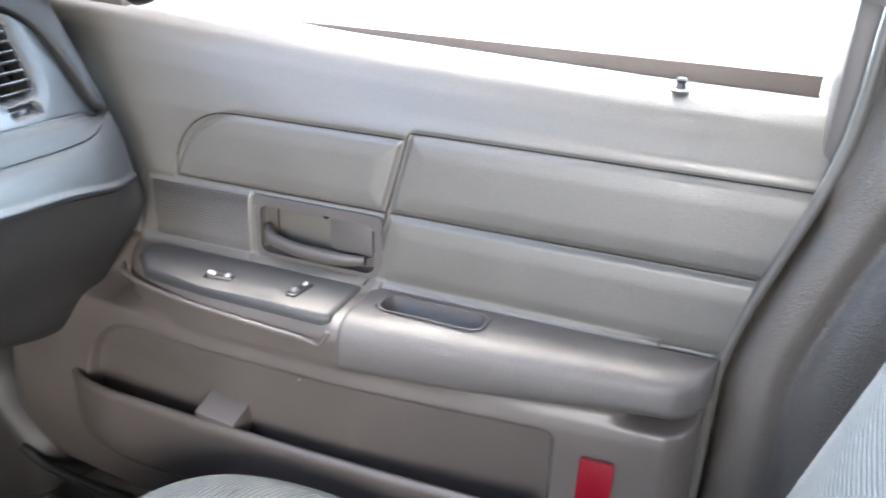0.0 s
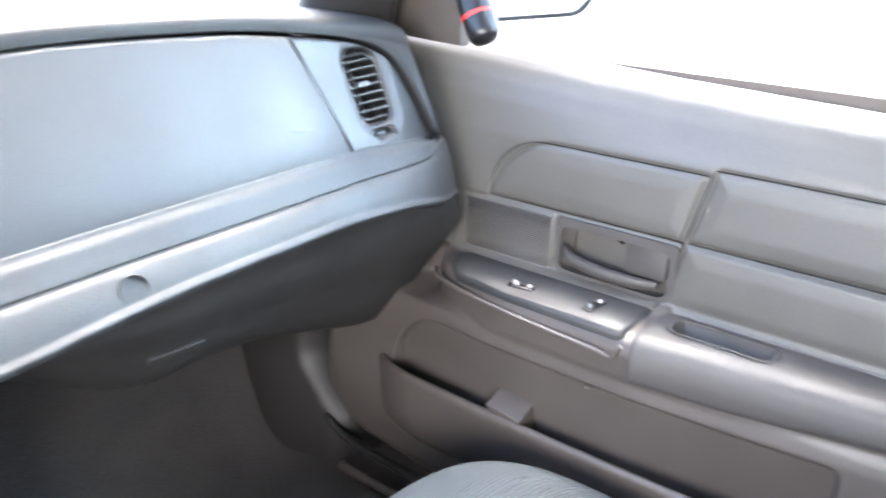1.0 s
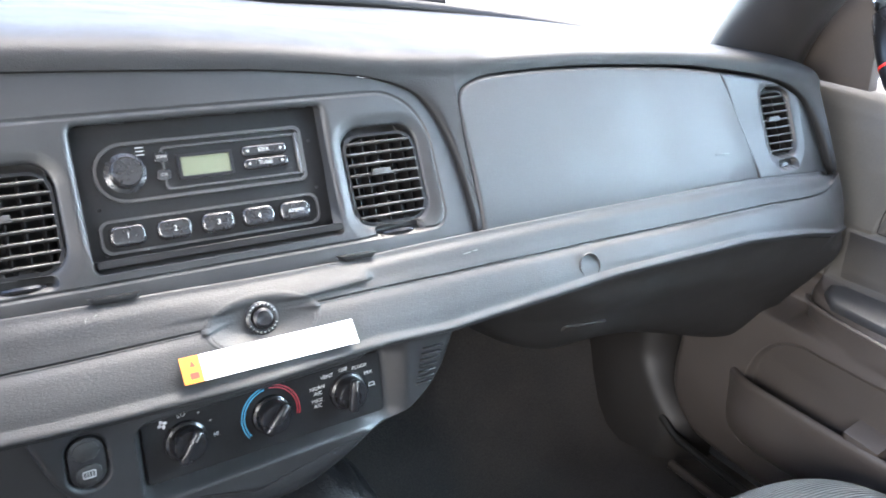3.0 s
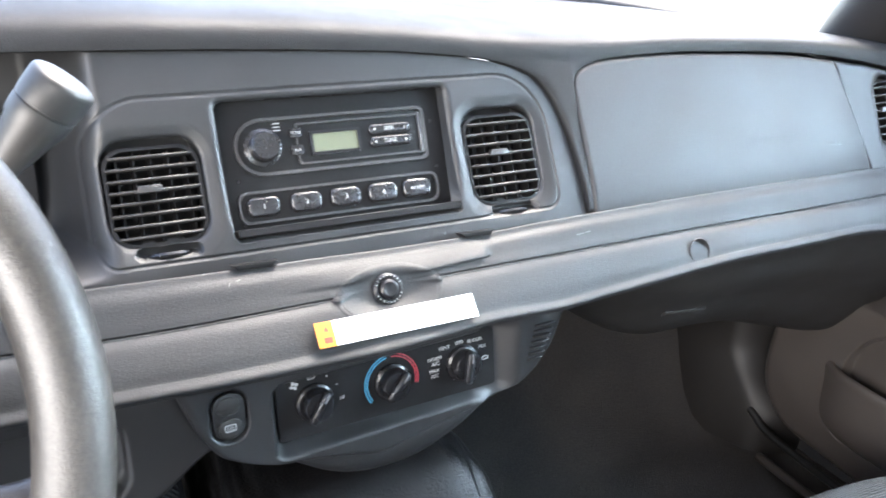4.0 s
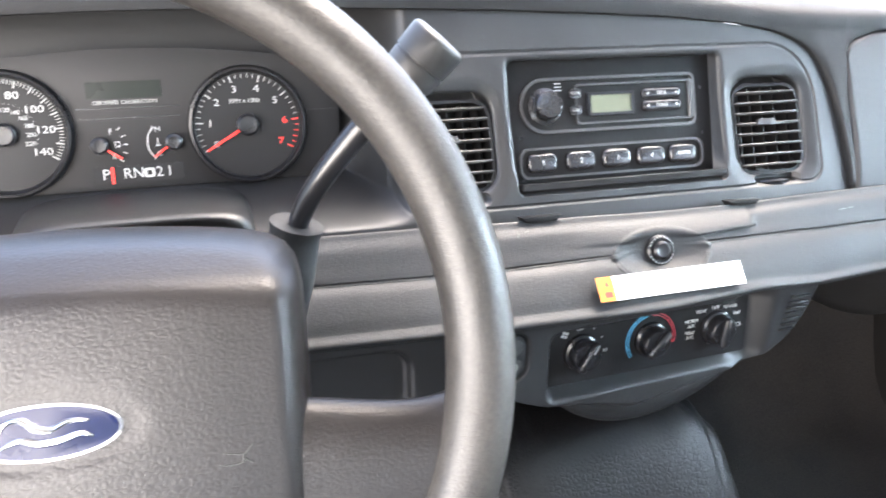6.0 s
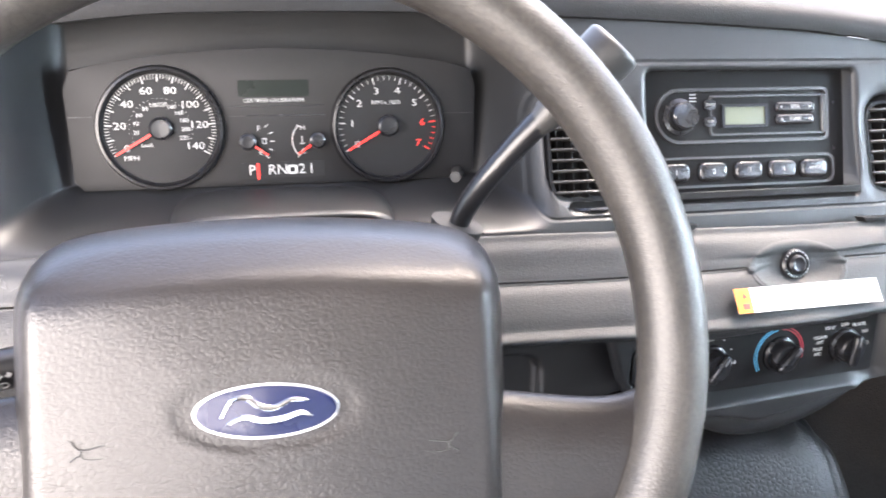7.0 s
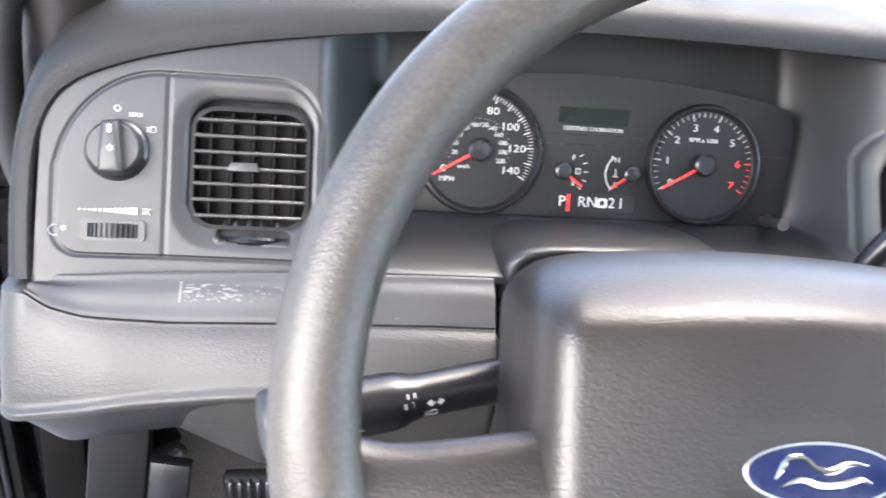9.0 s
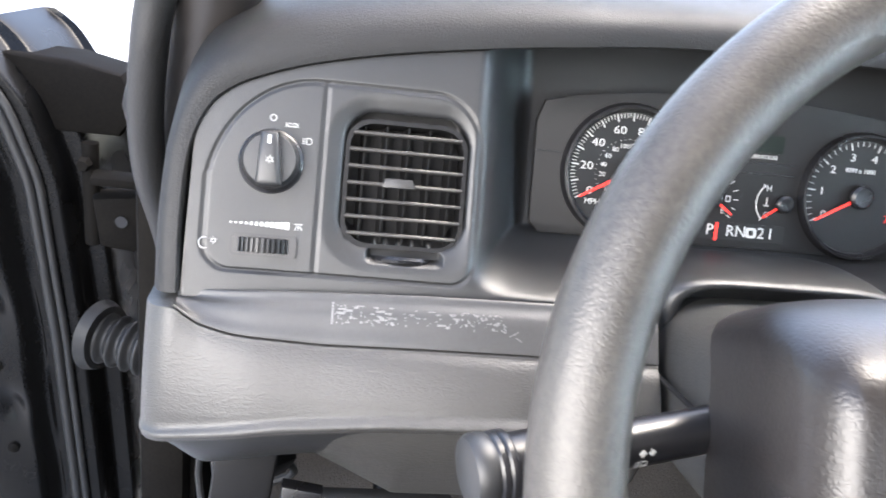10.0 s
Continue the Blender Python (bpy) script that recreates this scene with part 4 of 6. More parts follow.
for sx in (-1, 1):
    bm = bmesh.new()
    m = WM @ Matrix.Translation((sx * 0.0715, -0.0357 - sx * 0.0037, 0.0090))
    for c in ([(-0.008, 0.001), (-0.006, -0.003), (0.003, -0.003), (0.004, 0.0008)], [(-0.005, 0.002), (0.004, 0.0008), (0.0078, 0.0045)], [(0.004, -0.001), (0.008, -0.0035)]):
        add_tube(bm, [m @ Vector((sx * x, y, 0)) for x, y in spline(c, 8)], 0.00034, 5)
    part("horn_mark", bm, GREYP, wheel, "small embossed horn mark")

# ---------------------------------------------------------------- steering column, stalk and gear lever
column = thing("steering_column", (-0.385, 0.66, 0.83), "grey plastic steering column shroud", "steering column")
rows = []
for t in np.linspace(0, 1, 30):
    c = np.array((-0.388, 0.455, 0.872)) * (1 - t) + np.array((-0.385, 0.70, 0.822)) * t
    hw, hh = 0.074 - 0.008 * t, 0.048 + 0.006 * math.sin(math.pi * t)
    rows.append([tuple(c + np.array((hw * math.copysign(abs(math.cos(b)) ** 0.55, math.cos(b)), 0, hh * math.copysign(abs(math.sin(b)) ** 0.55, math.sin(b))))) for b in np.linspace(0, 2 * math.pi, 49)])
sheet("shroud", rows, KNEE, column, "two-piece grained shroud", flip=False)
part("shroud_joint", tube([(-0.4635 + 0.004 * t, 0.47 + 0.2 * t, 0.878 - 0.04 * t) for t in np.linspace(0, 1, 10)], 0.0015, 6), BLACKM, column)
part("tilt_slot", box((0.003, 0.012, 0.018), pose(-0.4600, 0.515, 0.877, 10, 0, 0), 0.001), BLACKM, column, "dark slot for the stalk")
part("ignition_ring", lathe([(0.018, 0), (0.018, 0.006), (0.014, 0.009), (0.010, 0.009), (0.010, 0.004), (0, 0.004)], basis((-0.314, 0.57, 0.850), (0, -1, 0), (0, 0.2, 1)), 32), SATIN, column)

stalk = thing("turn_signal_stalk", (-0.47, 0.50, 0.885), "black multifunction stalk with white printed marks", "control stalk")
s0, s1 = np.array((-0.455, 0.510, 0.889)), np.array((-0.585, 0.480, 0.878))
ts = np.linspace(0, 1, 30)
part("arm", tube([tuple(s0 + (s1 - s0) * t) for t in ts], [0.0105 + 0.0030 * float(ease(np.array(t), 0.56, 0.64)) for t in ts], 24), BLACK, stalk)
ax = Vector(s1 - s0).normalized()
KM = Matrix.Translation(Vector(s1)) @ ax.to_track_quat("Z", "Y").to_matrix().to_4x4()
part("collar", lathe([(0.0144, -0.006), (0.0154, -0.005), (0.0154, -0.003), (0.0146, -0.002), (0.0154, -0.001), (0.0154, 0.001), (0.0146, 0.002)], KM, 36), BLACK, stalk, "ribbed collar")
part("end_knob", lathe([(0.0146, 0.002), (0.0156, 0.004), (0.0156, 0.009), (0.0142, 0.0114), (0.009, 0.0126), (0, 0.0130)], KM, 36), BEZEL, stalk, "round grey push knob")
for t, kind in ((0.50, "<>"), (0.585, "|"), (0.612, "|"), (0.76, ">")):
    p = s0 + (s1 - s0) * t
    r = 0.0108 + 0.0032 * float(ease(np.array(t), 0.56, 0.64))
    for dz in ((-0.35, 0.2) if kind == "<>" else (-0.3,) if kind == ">" else (-0.75, -0.4, -0.05, 0.3, 0.65)):
        d = (Vector((0, -1, 0)) * math.cos(dz) + Vector((0.2, 0, 1)) * math.sin(dz)).normalized()
        m = basis(Vector(p) + d * r, Vector(s0 - s1), d.cross(Vector(s0 - s1))) @ Matrix.Diagonal((0.72, 0.72, 1, 1))
        bm = bmesh.new()
        if kind == "|":
            add_box(bm, (0.0012, 0.0034, 0.0004), m)
        elif kind == ">":
            add_tube(bm, [m @ Vector((0.0042 * math.sin(a), 0.0042 * math.cos(a) - 0.002, 0)) for a in np.linspace(-1.0, 1.0, 12)], 0.0003, 5)
            add_tube(bm, [m @ Vector((0, -0.002, 0)), m @ Vector((0.0024, 0.0018, 0))], 0.0003, 5)
        elif dz > 0:
            for q in (-1, 1):
                add_prism(bm, [(q * 0.001, 0.0008), (q * 0.001, -0.0008), (q * 0.0045, -0.0022)][::q], 0.0004, m)
                add_prism(bm, [(q * 0.0025, 0.0024), (q * 0.0025, -0.0024), (q * 0.0058, 0)][:: -q], 0.0004, m)
        else:
            for j in range(4):
                add_box(bm, (0.0026, 0.0006, 0.0004), m @ Matrix.Translation((-0.0035, -0.0021 + 0.0014 * j, 0)))
            add_ring(bm, rounded(0.005, 0.0056, (0.0026, 0.0003, 0.0003, 0.0026)), rounded(0.0038, 0.0044, (0.002, 0.0002, 0.0002, 0.002)), 0.0004, m @ Matrix.Translation((0.0012, 0, 0)))
        part("print_mark", bm, WHITE, stalk)

gear = thing("gear_lever", (-0.274, 0.535, 0.90), "black column gear lever with a grey knob", "gear lever")
part("boot", tube(spline([(-0.290, 0.560, 0.850), (-0.280, 0.557, 0.885), (-0.274, 0.557, 0.908), (-0.270, 0.557, 0.924)], 16), [0.0205 - 0.0060 * t + 0.0025 * max(0, t - 0.85) / 0.15 for t in np.linspace(0, 1, 16)], 24), RUBBER, gear, "dark grey rubber boot")
pts = spline([(-0.272, 0.557, 0.914), (-0.266, 0.556, 0.933), (-0.255, 0.553, 0.953), (-0.238, 0.550, 0.976), (-0.222, 0.547, 0.995)], 26)
part("stem", tube(pts, [0.0062 + 0.0018 * t for t in np.linspace(0, 1, 26)], 16), BLACK, gear, "bent black steel stem")
g0, g1 = np.array((-0.228, 0.5480, 0.987)), np.array((-0.186, 0.543, 1.037))
part("sleeve", tube([tuple(g0 + (g1 - g0) * t) for t in np.linspace(0, 0.58, 12)], [0.0075 + 0.008 * t for t in np.linspace(0, 1, 12)], 20), GREYP, gear, "grey flared sleeve")
kt = (0.55, 0.552, 0.60, 0.70, 0.715, 0.72, 0.735, 0.74, 0.85, 0.955, 0.985, 1.0, 1.012, 1.012, 1.018)
kr = (0.0120, 0.0158, 0.0164, 0.0168, 0.0166, 0.0160, 0.0160, 0.0170, 0.0174, 0.0175, 0.0170, 0.0160, 0.0142, 0.0130, 0.0060)
part("knob", tube([tuple(g0 + (g1 - g0) * t) for t in kt], kr, 28), GREYP, gear, "flat-topped grey knob with a pressed-on cap")

# ---------------------------------------------------------------- fittings of the dashboard's face
def BZ(x, z, back=0.0):
    """A frame on the leaning face: local x right, y up along it, z out towards the seats; back: metres behind it."""
    lean = float(yb(z + 0.03, x) - yb(z - 0.03, x)) / 0.06
    n = Vector((0, -1, lean)).normalized()
    return basis(Vector((x, float(yb(z, x)), z)) - n * back, (1, 0, 0), (0, lean, 1))


def vent(key, slats, vanes, group):
    cx, cz, hx, hz = VENTS[key]
    hz = hz * 1.06
    extra = 0.008 if key == "end" else 0.0
    m = BZ(cx, cz, -0.001 + extra * 0.55)
    if key == "end":
        m = m @ Matrix.Rotation(radians(-3), 4, "Y")
    v = thing("air_vent", m @ Vector((0, -hz, -0.03)), "black slatted air vent in the dashboard face", "air vent", group)
    part("housing", frame_ring(rounded(2 * hx + 0.001, 2 * hz + 0.001, 0.015), rounded(2 * hx - 0.004, 2 * hz - 0.004, 0.014), 0.020, m @ Matrix.Translation((0, 0, -0.026))), BLACKM, v)
    part("back", prism(rounded(2 * hx, 2 * hz, 0.015), 0.002, m @ Matrix.Translation((0, 0, -0.0285))), BLACKM, v)
    for k in range(vanes):
        x = -hx + 2 * hx * (k + 0.75) / (vanes + 0.5)
        part("vane", box((0.0013, 2 * hz - 0.004, 0.012), m @ Matrix.Translation((x, 0, -0.019)) @ Matrix.Rotation(0.15, 4, "Y")), BLACKM, v)
    for k in range(slats):
        y = -hz + 2 * hz * (k + 0.8) / (slats + 0.6)
        w = 2 * hx - 0.003
        d = max(0.0, abs(y) - (hz - 0.015))
        w -= 2 * (0.015 - math.sqrt(max(0, 0.015**2 - d * d)))
        part("slat", box((w, 0.0023, 0.009), m @ Matrix.Translation((0, y, -0.0080)) @ Matrix.Rotation(radians(4), 4, "X"), 0.0008, 1), SLAT, v)
    y = -hz + 2 * hz * (slats // 2 + 0.8) / (slats + 0.6)
    # The tab's lighter grey stands for the glint on it.
    part("tab", prism([(-0.010, -0.002), (0.010, -0.002), (0.008, 0.0035), (-0.008, 0.0035)], 0.004, m @ Matrix.Translation((-0.004, y, -0.005)), 0.0008), GREYP, v, "small worn direction tab, its glint in the grey")
    w = 0.036 if key != "end" else 0.026
    slot = BZ(cx + (0.003 if key != "end" else -0.001), cz - VENTS[key][3] - (0.0052 if key != "end" else 0.009), 0.0005 - 0.002 * (key == "end") + 0.6 * extra)
    part("shutter_wheel", lathe([(0, 0.0021), (w * 0.54, 0.0018), (w * 0.56, 0), (w * 0.54, -0.0018), (0, -0.0021)], slot @ Matrix.Translation((0, 0, -w * 0.56)) @ Matrix.Rotation(math.pi / 2, 4, "X"), 40), BLACK, v, "thumbwheel that shuts the vent")
    return v


vent("driver", 7, 5, "dashboard vents")
vent("left", 8, 5, "dashboard vents")
vent("right", 8, 5, "dashboard vents")
vent("end", 8, 2, "dashboard vents")

# Car radio.
RM = basis((0.010, yb(0.931) + 0.0150, 0.9305), (1, 0, 0), (0, 0.41, 1))
RW, RH = 0.183, 0.0975
radio = thing("car_radio", RM @ Vector((0, -RH / 2, 0)), "black car radio with a small grey display and five large buttons", "car radio")


def RP(u, v, d=0.0):
    """A place on the radio's face, from fractions of its width and height."""
    return RM @ Matrix.Translation(((u - 0.5) * RW, (0.5 - v) * RH, d))


def pillow(w, h, r, tall, m):
    """A rounded key with softly domed edges."""
    bm = bmesh.new()
    rings = [[bm.verts.new(m @ Vector((x, y, z))) for x, y in rounded(w - 2 * inset, h - 2 * inset, r - inset, 6)] for inset, z in ((0, 0), (0, 0.45 * tall), (0.0003, 0.68 * tall), (0.0010, 0.86 * tall), (0.0020, 0.96 * tall), (0.0032, tall))]
    for a, b in zip(rings, rings[1:]):
        for k in range(len(a)):
            bm.faces.new((a[k], a[(k + 1) % len(a)], b[(k + 1) % len(a)], b[k]))
    bm.faces.new(rings[-1])
    return bm


part("faceplate", prism(rounded(RW + 0.006, RH + 0.014, 0.002), 0.004, RM @ Matrix.Translation((0, 0.007, -0.004)), 0.001), BLACKM, radio, "black face plate")
part("lower_edge", box((RW + 0.003, 0.0060, 0.026), RM @ Matrix.Translation((0, -0.0452, 0.0085)), 0.0006, 1), BLACKM, radio, "dark lower edge of the face plate")
# Frames and end bevel are brighter in colour to read as lit outlines.
part("upper_frame", frame_ring(rounded(0.162, 0.045, (0.006, 0.022, 0.022, 0.006)), rounded(0.157, 0.040, (0.005, 0.020, 0.020, 0.005)), 0.0022, RP(0.487, 0.295)), RADIOF, radio)
part("inner_frame", frame_ring(rounded(0.110, 0.033, 0.003), rounded(0.107, 0.030, 0.003), 0.002, RP(0.617, 0.295)), RADIOF, radio)
part("bright_edge", box((0.005, 0.034, 0.003), RP(0.907, 0.290, 0.000) @ Matrix.Rotation(0.6, 4, "Y"), 0.001), RADIOF, radio, "bevel at the frame's end, coloured as if lit")
part("volume_knob", lathe([(0.0150, 0), (0.0150, 0.002), (0.0118, 0.003), (0.0112, 0.012), (0.0098, 0.0135), (0.004, 0.0130), (0, 0.0128)], RP(0.167, 0.300, 0.0), 40), RADIOB, radio, "round volume knob")
for v, t in ((0.205, "TONE"), (0.345, "CLK")):
    b = part("small_button", prism(rounded(0.0105, 0.0080, 0.0020), 0.003, RP(0.315, v, 0.0), 0.001), RADIOB, radio)
    words("button_print", t, 0.0030, RP(0.315, v, 0.0033), WHITE, b)
for k in range(3):
    part("knob_print", box((0.006, 0.0008, 0.0002), RP(0.237, 0.115 + 0.028 * k, 0.0003)), WHITE, radio)
part("display", prism(rounded(0.0375, 0.0145, 0.0008), 0.0015, RP(0.492, 0.300, 0.0)), LCD, radio, "grey-green liquid crystal display")
part("display_frame", frame_ring(rounded(0.0425, 0.0190, 0.001), rounded(0.0375, 0.0145, 0.0008), 0.0028, RP(0.492, 0.300, 0.0)), BLACK, radio)
for v, t in ((0.235, "SEEK"), (0.340, "TUNE")):
    b = part("rocker", pillow(0.0375, 0.0090, 0.0042, 0.0036, RP(0.752, v, 0.0)), RADIOB, radio, "long rocker button")
    words("button_print", t, 0.0044, RP(0.747, v, 0.0039), WHITE, b)
    for q in (-1, 1):
        part("arrow", prism([(q * 0.0012, 0), (-q * 0.001, 0.0014), (-q * 0.001, -0.0014)][::q], 0.0002, RP(0.749 + q * 0.075, v, 0.0039)), WHITE, b)
part("lower_frame", frame_ring(rounded(0.170, 0.0255, 0.008), rounded(0.166, 0.0215, 0.007), 0.0020, RP(0.493, 0.768)), RADIOF, radio)
for u, t in ((0.132, "1"), (0.318, "2"), (0.499, "3"), (0.674, "4"), (0.841, "AM/FM")):
    b = part("preset_button", pillow(0.0262, 0.0158, 0.0058, 0.0056, RP(u, 0.768, 0.0)), RADIOB, radio, "large rounded black preset button")
    words("button_print", t, 0.0058 if len(t) < 2 else 0.0044, RP(u, 0.768, 0.0056), WHITE, b)
for u, v in ((0.045, 0.55), (0.045, 0.90), (0.965, 0.20), (0.965, 0.60)):
    part("release_hole", lathe([(0, 0.0002), (0.0014, 0.0002), (0.0014, 0)], RP(u, v), 12), BLACK, radio)

# Headlamp switch panel.
lamp = thing("headlamp_switch", BZ(-0.6942, 0.8882, 0.0).translation, "headlamp knob and dimmer wheel in the dashboard end", "switch")
KB = BZ(-0.6940, 0.9400, 0.0) @ Matrix.Scale(0.87, 4)
part("knob_base", lathe([(0.0215, 0), (0.0210, 0.0015), (0.0190, 0.0028), (0.0185, 0.004)], KB, 48), BLACK, lamp)
knob = part("knob", lathe([(0.0188, 0.002), (0.0183, 0.012), (0.0165, 0.0145), (0, 0.015)], KB, 48), BEZEL, lamp, "round grip knob")
part("grip", prism([(-0.0062, 0.0172), (-0.0078, -0.0165), (-0.004, -0.0180), (0.006, -0.0180), (0.0088, -0.0165), (0.0052, 0.0172), (0, 0.0182)], 0.011, KB @ Matrix.Translation((0, 0, 0.0125)), 0.003, 3), BEZEL, knob)
part("pointer", box((0.0022, 0.0055, 0.0006), KB @ Matrix.Translation((-0.0003, 0.0118, 0.0237))), WHITE, knob)


def lamp_mark(bm, m, r=0.0016):
    add_ring(bm, circle(r, 16), circle(r * 0.68, 16), 0.0002, m)
    for k in range(6):
        a = k * math.pi / 3 + 0.5
        add_box(bm, (r * 0.55, r * 0.22, 0.0003), m @ Matrix.Rotation(a, 4, "Z") @ Matrix.Translation((r * 1.55, 0, 0)))


bm = bmesh.new()
lamp_mark(bm, KB @ Matrix.Translation((0.0006, -0.001, 0.0237)))
part("lamp_print", bm, WHITE, knob)
bm = bmesh.new()
add_ring(bm, circle(0.0020, 20), circle(0.0015, 20), 0.0002, BZ(-0.6945, 0.9633, -0.0004))
part("off_print", bm, WHITE, lamp)
bm = bmesh.new()
m = BZ(-0.6837, 0.9602, -0.0004)
for q in (-1, 1):
    add_ring(bm, rounded(0.0022, 0.0026, 0.0008), rounded(0.0014, 0.0018, 0.0006), 0.0002, m @ Matrix.Translation((q * 0.0013, 0, 0)))
    for j in (-1, 0, 1):
        add_box(bm, (0.0012, 0.0004, 0.0003), m @ Matrix.Translation((q * 0.0033, j * 0.0009, 0)) @ Matrix.Rotation(q * j * 0.4, 4, "Z"))
part("sidelight_print", bm, WHITE, lamp)
bm = bmesh.new()
m = BZ(-0.6745, 0.9523, -0.0004)
add_ring(bm, rounded(0.0034, 0.0040, (0.0018, 0.0003, 0.0003, 0.0018)), rounded(0.0025, 0.0031, (0.0013, 0.0002, 0.0002, 0.0013)), 0.0002, m @ Matrix.Translation((0.0012, 0, 0)))
for j in range(3):
    add_box(bm, (0.0016, 0.0005, 0.0003), m @ Matrix.Translation((-0.0019, -0.0012 + 0.0012 * j, 0)))
part("headlight_print", bm, WHITE, lamp)
bm = bmesh.new()
for k in range(12):
    h = 0.0008 + 0.0034 * (k / 11) ** 1.3
    add_box(bm, (0.0013 + 0.0012 * k / 11, h, 0.0003), BZ(-0.7140 + 0.00290 * k, 0.9062, -0.0004))
part("dimmer_print", bm, WHITE, lamp)
bm = bmesh.new()
m = BZ(-0.6757, 0.9060, -0.0004)
add_box(bm, (0.0050, 0.0005, 0.0003), m @ Matrix.Translation((0, 0.0016, 0)))
for j in (-1, 0, 1):
    add_box(bm, (0.0005, 0.0024, 0.0003), m @ Matrix.Translation((j * 0.0015, -0.0006, 0)) @ Matrix.Rotation(j * 0.45, 4, "Z"))
part("dome_lamp_print", bm, WHITE, lamp)
bm = bmesh.new()
m = BZ(-0.7242, 0.8947, -0.0004)
lamp_mark(bm, m @ Matrix.Translation((0.0015, 0.001, 0)), 0.0013)
add_tube(bm, [m @ Vector((-0.0035 + 0.0032 * math.cos(a), -0.0005 + 0.0032 * math.sin(a), 0)) for a in np.linspace(1.2, 5.2, 14)], 0.0003, 5)
part("panel_light_print", bm, WHITE, lamp)
DM = BZ(-0.6947, 0.8949, 0.0)
part("dimmer_frame", frame_ring(rounded(0.0375, 0.0130, 0.003), rounded(0.0345, 0.0100, 0.0025), 0.0012, DM), BLACK, lamp)
part("dimmer_slot", prism(rounded(0.0345, 0.0100, 0.0025), 0.0008, DM), BLACK, lamp)
bm = add_lathe(bmesh.new(), [(0, 0.0042), (0.0185, 0.0042), (0.0185, -0.0042), (0, -0.0042)], DM @ Matrix.Translation((0, 0, -0.0115)) @ Matrix.Rotation(math.pi / 2, 4, "X"), 60)
wheel_d = part("dimmer_wheel", bm, BLACKM, lamp, "ribbed thumbwheel")
bm = bmesh.new()
for k in range(13):
    a = radians(90 - 54 + 108 * k / 12)
    add_box(bm, (0.0012, 0.0080, 0.0018), DM @ Matrix.Translation((0.0187 * math.cos(a), 0, -0.0115 + 0.0187 * math.sin(a))) @ Matrix.Rotation(math.pi / 2 - a, 4, "Y"))
part("ribs", bm, BEZEL, wheel_d)

# ---------------------------------------------------------------- instrument cluster
def CL(x, z, out=0.0):
    n = Vector((0, -1, 0.25)).normalized()
    return basis(Vector((x, 0.724 + 0.25 * (z - 0.90), z)) + n * out, (1, 0, 0), (0, 0.25, 1))


cluster = thing("instrument_cluster", CL(-0.368, 0.889).translation, "instrument cluster with speedometer, rev counter, fuel and temperature gauges", "instrument cluster")
arch = [(-0.148, -0.0455), (0.148, -0.0455), (0.155, -0.038), (0.157, 0.030), (0.152, 0.0440)] + [(0.152 - 0.304 * k / 16, 0.0440 + 0.0155 * math.sin(math.pi * k / 16) ** 0.8) for k in range(1, 16)] + [(-0.152, 0.0440), (-0.157, 0.030), (-0.155, -0.038)]
part("panel", prism(arch, 0.004, CL(-0.3688, 0.9365, -0.004), 0.001), DIAL, cluster, "dark matt gauge panel")
for x, z, w in ((-0.5155, 0.9462, 0.018), (-0.372, 0.9520, 0.074), (-0.372, 0.9447, 0.074), (-0.226, 0.9440, 0.024)):
    part("panel_line", box((w, 0.0007, 0.0006), CL(x, z, 0.0003)), BLACK, cluster)
part("message_display", prism(rounded(0.0535, 0.0125, 0.0005), 0.0006, CL(-0.3740, 0.9650, 0.0)), SCREEN, cluster, "dark unlit message display")
words("calibration_print", "CERTIFIED CALIBRATION", 0.0041, CL(-0.3740, 0.9560, 0.0004), WHITE, cluster)


